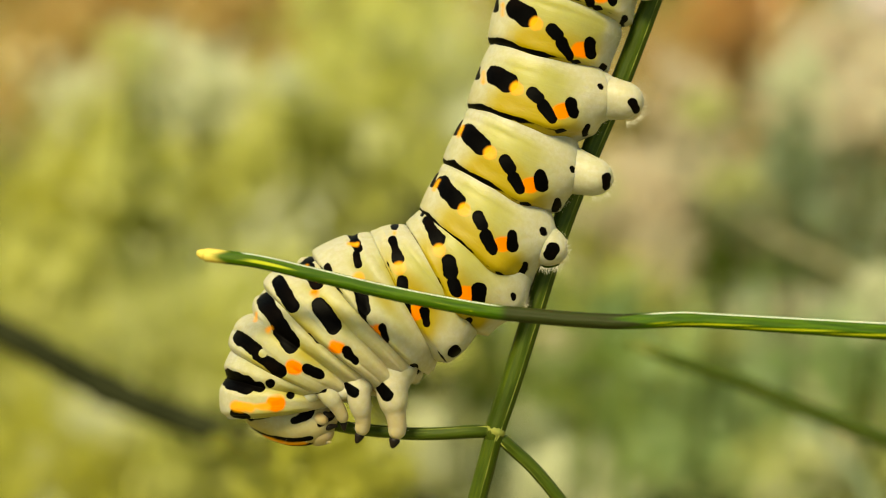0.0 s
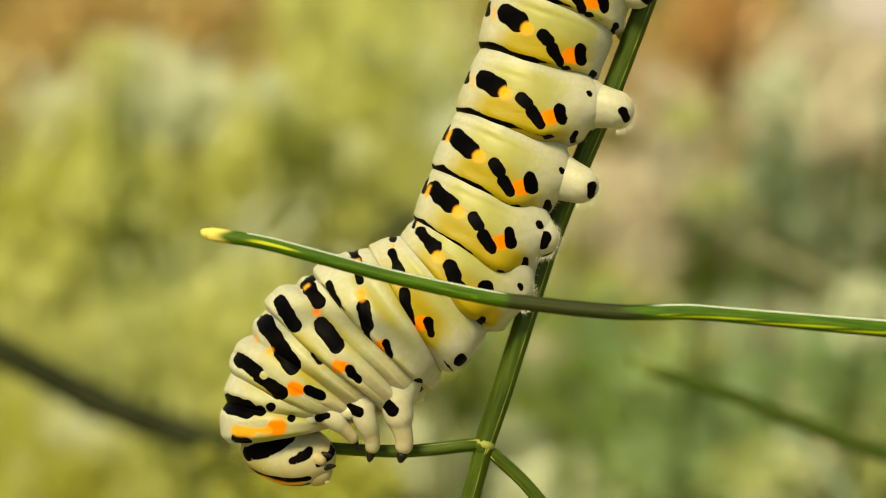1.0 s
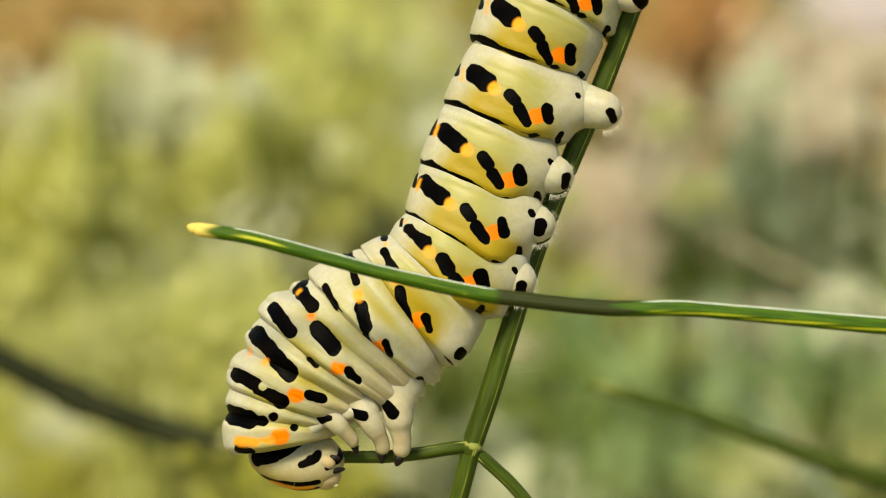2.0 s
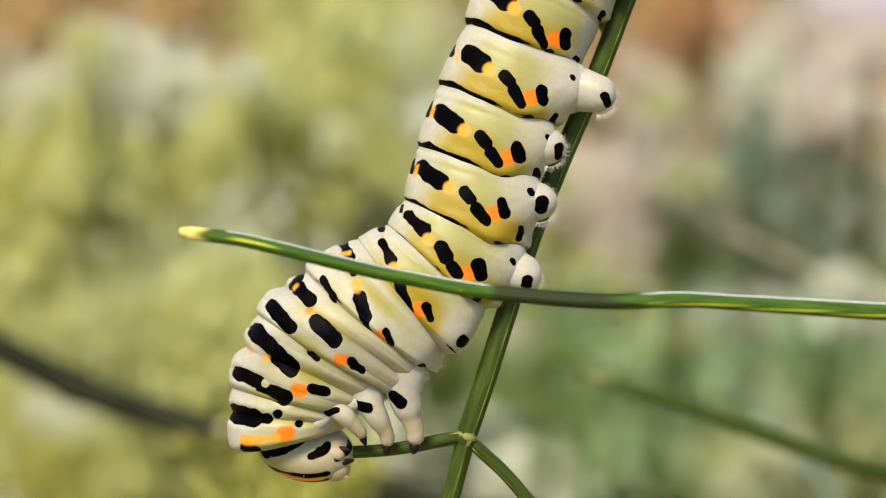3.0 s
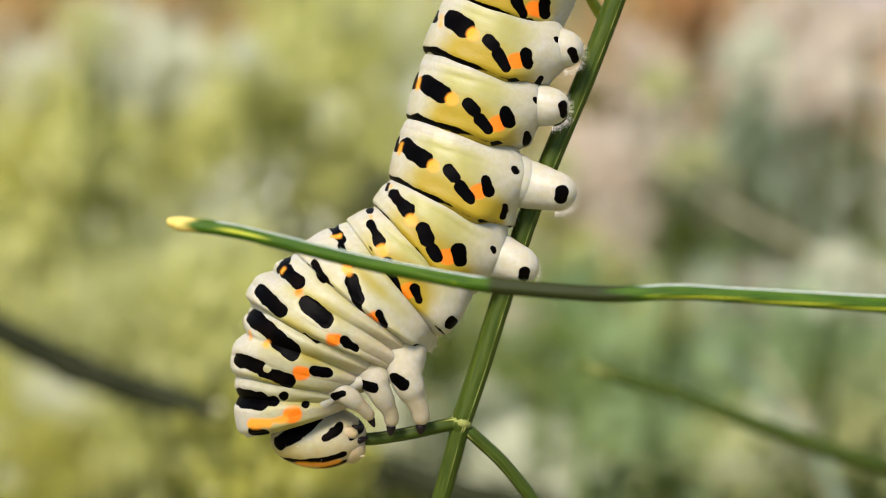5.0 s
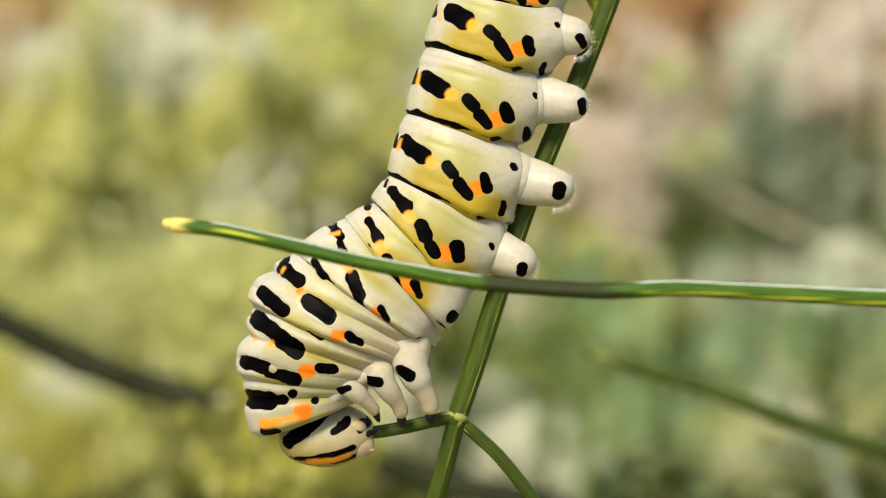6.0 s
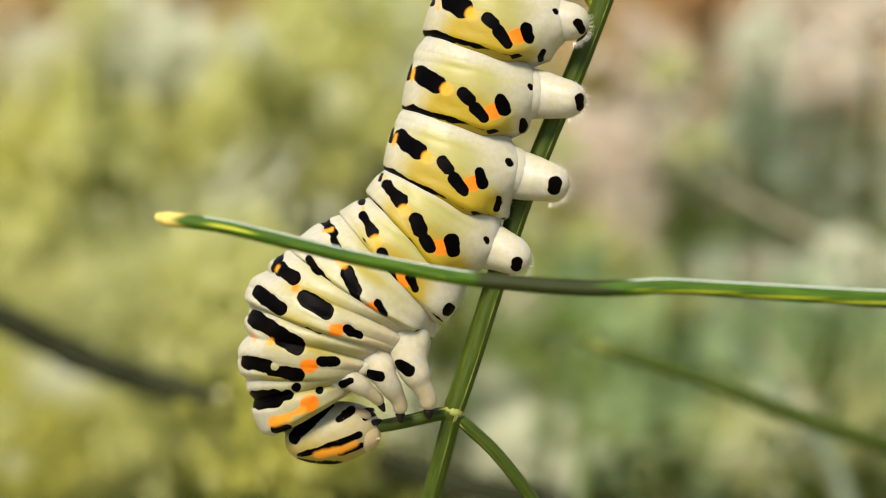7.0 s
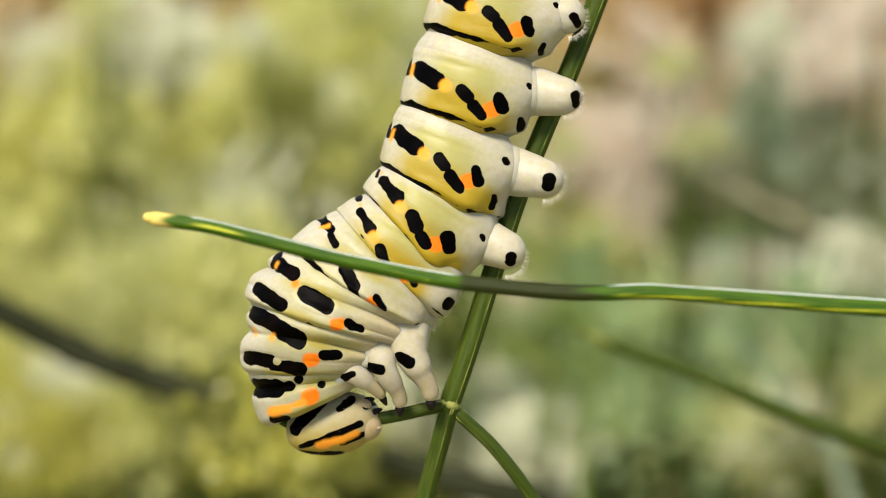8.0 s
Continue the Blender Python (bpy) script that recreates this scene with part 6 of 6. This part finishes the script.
    # the head also rolls about its length
    walk(PIECE["H"], [(t, pose(x * MM, 0, z * MM, 0, -turn, 0) @ pose(0, 0, 0, roll, 0, 0)) for t, x, z, turn, roll in (
        (0.0, -11.30, -10.02, -20, 35),
        (0.5, -11.38, -10.26, -21, 36),
        (1.0, -10.77, -11.67, -20, 35),
        (1.5, -10.13, -11.79, -19, 34),
        (3.0, -8.58, -11.94, -18, 33),
        (3.5, -8.54, -11.90, -17, 33),
        (4.0, -8.55, -11.87, -15, 32),
        (4.5, -8.12, -11.89, -12, 29),
        (6.0, -6.73, -12.32, -5, 17),
        (6.5, -6.76, -12.14, -4, 12),
        (7.0, -6.11, -12.46, 0, 0),
        (7.5, -5.95, -12.48, 0, 0),
        (8.0, -5.83, -12.35, 2, -2),
    )])
    # the gripped stalk sinks as the weight comes onto it
    walk(grip, [(t, pose(JOINT.x, 0, JOINT.z, 0, -turn, 0)) for t, turn in (
        (0.0, -8.5), (0.5, -6.8), (1.0, -5.5), (1.5, -4.4), (3.0, -0.8), (3.5, 0.0), (8.0, 0.5))])
    # the leaf stalk in front sways nearer and back
    walk(twig, [(t, on_plan(x, y, z, 0, -turn, 0)) for t, x, y, z, turn in (
        (0.0, -0.96, 4.41, -1.44, -0.02),
        (0.5, -0.43, 4.79, -0.63, -1.36),
        (1.0, -0.05, 3.37, 0.14, -1.55),
        (1.5, -0.01, 2.54, 0.63, -2.10),
        (3.0, 0.05, 0.93, 0.14, -0.06),
        (3.5, 0.00, 0.00, 0.00, 0.00),
        (4.0, -0.06, -1.08, 0.01, -0.01),
        (4.5, -0.04, -1.73, 0.04, -0.27),
        (6.0, 0.07, -1.75, -0.30, 0.43),
        (6.5, 0.07, -2.03, -0.18, 0.58),
        (7.0, -0.06, -1.98, -0.32, -0.01),
        (7.5, -0.05, -1.46, -0.54, -0.35),
        (8.0, -0.68, -0.61, -0.92, -0.71),
    )])
    # the dry stalk and the leaf stalk behind sway up and down
    walk(dark_stalk, [(t, on_plan(x, 0, z, 0, -turn, 0)) for t, x, z, turn in (
        (0.0, -0.02, -2.36, -2.43), (4.0, -0.01, 0.02, 0.03), (8.0, 0.12, -1.23, -1.00))])
    walk(side_twig, [(t, on_plan(x, 0, z, 0, -turn, 0)) for t, x, z, turn in (
        (0.0, 1.11, 1.74, 0.91), (0.5, 0.83, 0.58, 1.46), (1.0, 2.29, 0.91, 1.75), (1.5, 1.12, -0.31, 2.36), (3.0, -0.34, -1.45, 3.06), (3.5, 0.54, -1.28, 2.27),
        (4.0, 1.28, -0.24, 1.99), (4.5, -0.20, -2.04, 2.13), (6.0, 0.50, -1.46, 2.66), (6.5, -0.10, -1.67, 2.63), (7.0, 0.45, -0.85, 2.07), (7.5, 0.71, -0.87, 1.76), (8.0, 0.57, -0.19, 0.07))])



motions()
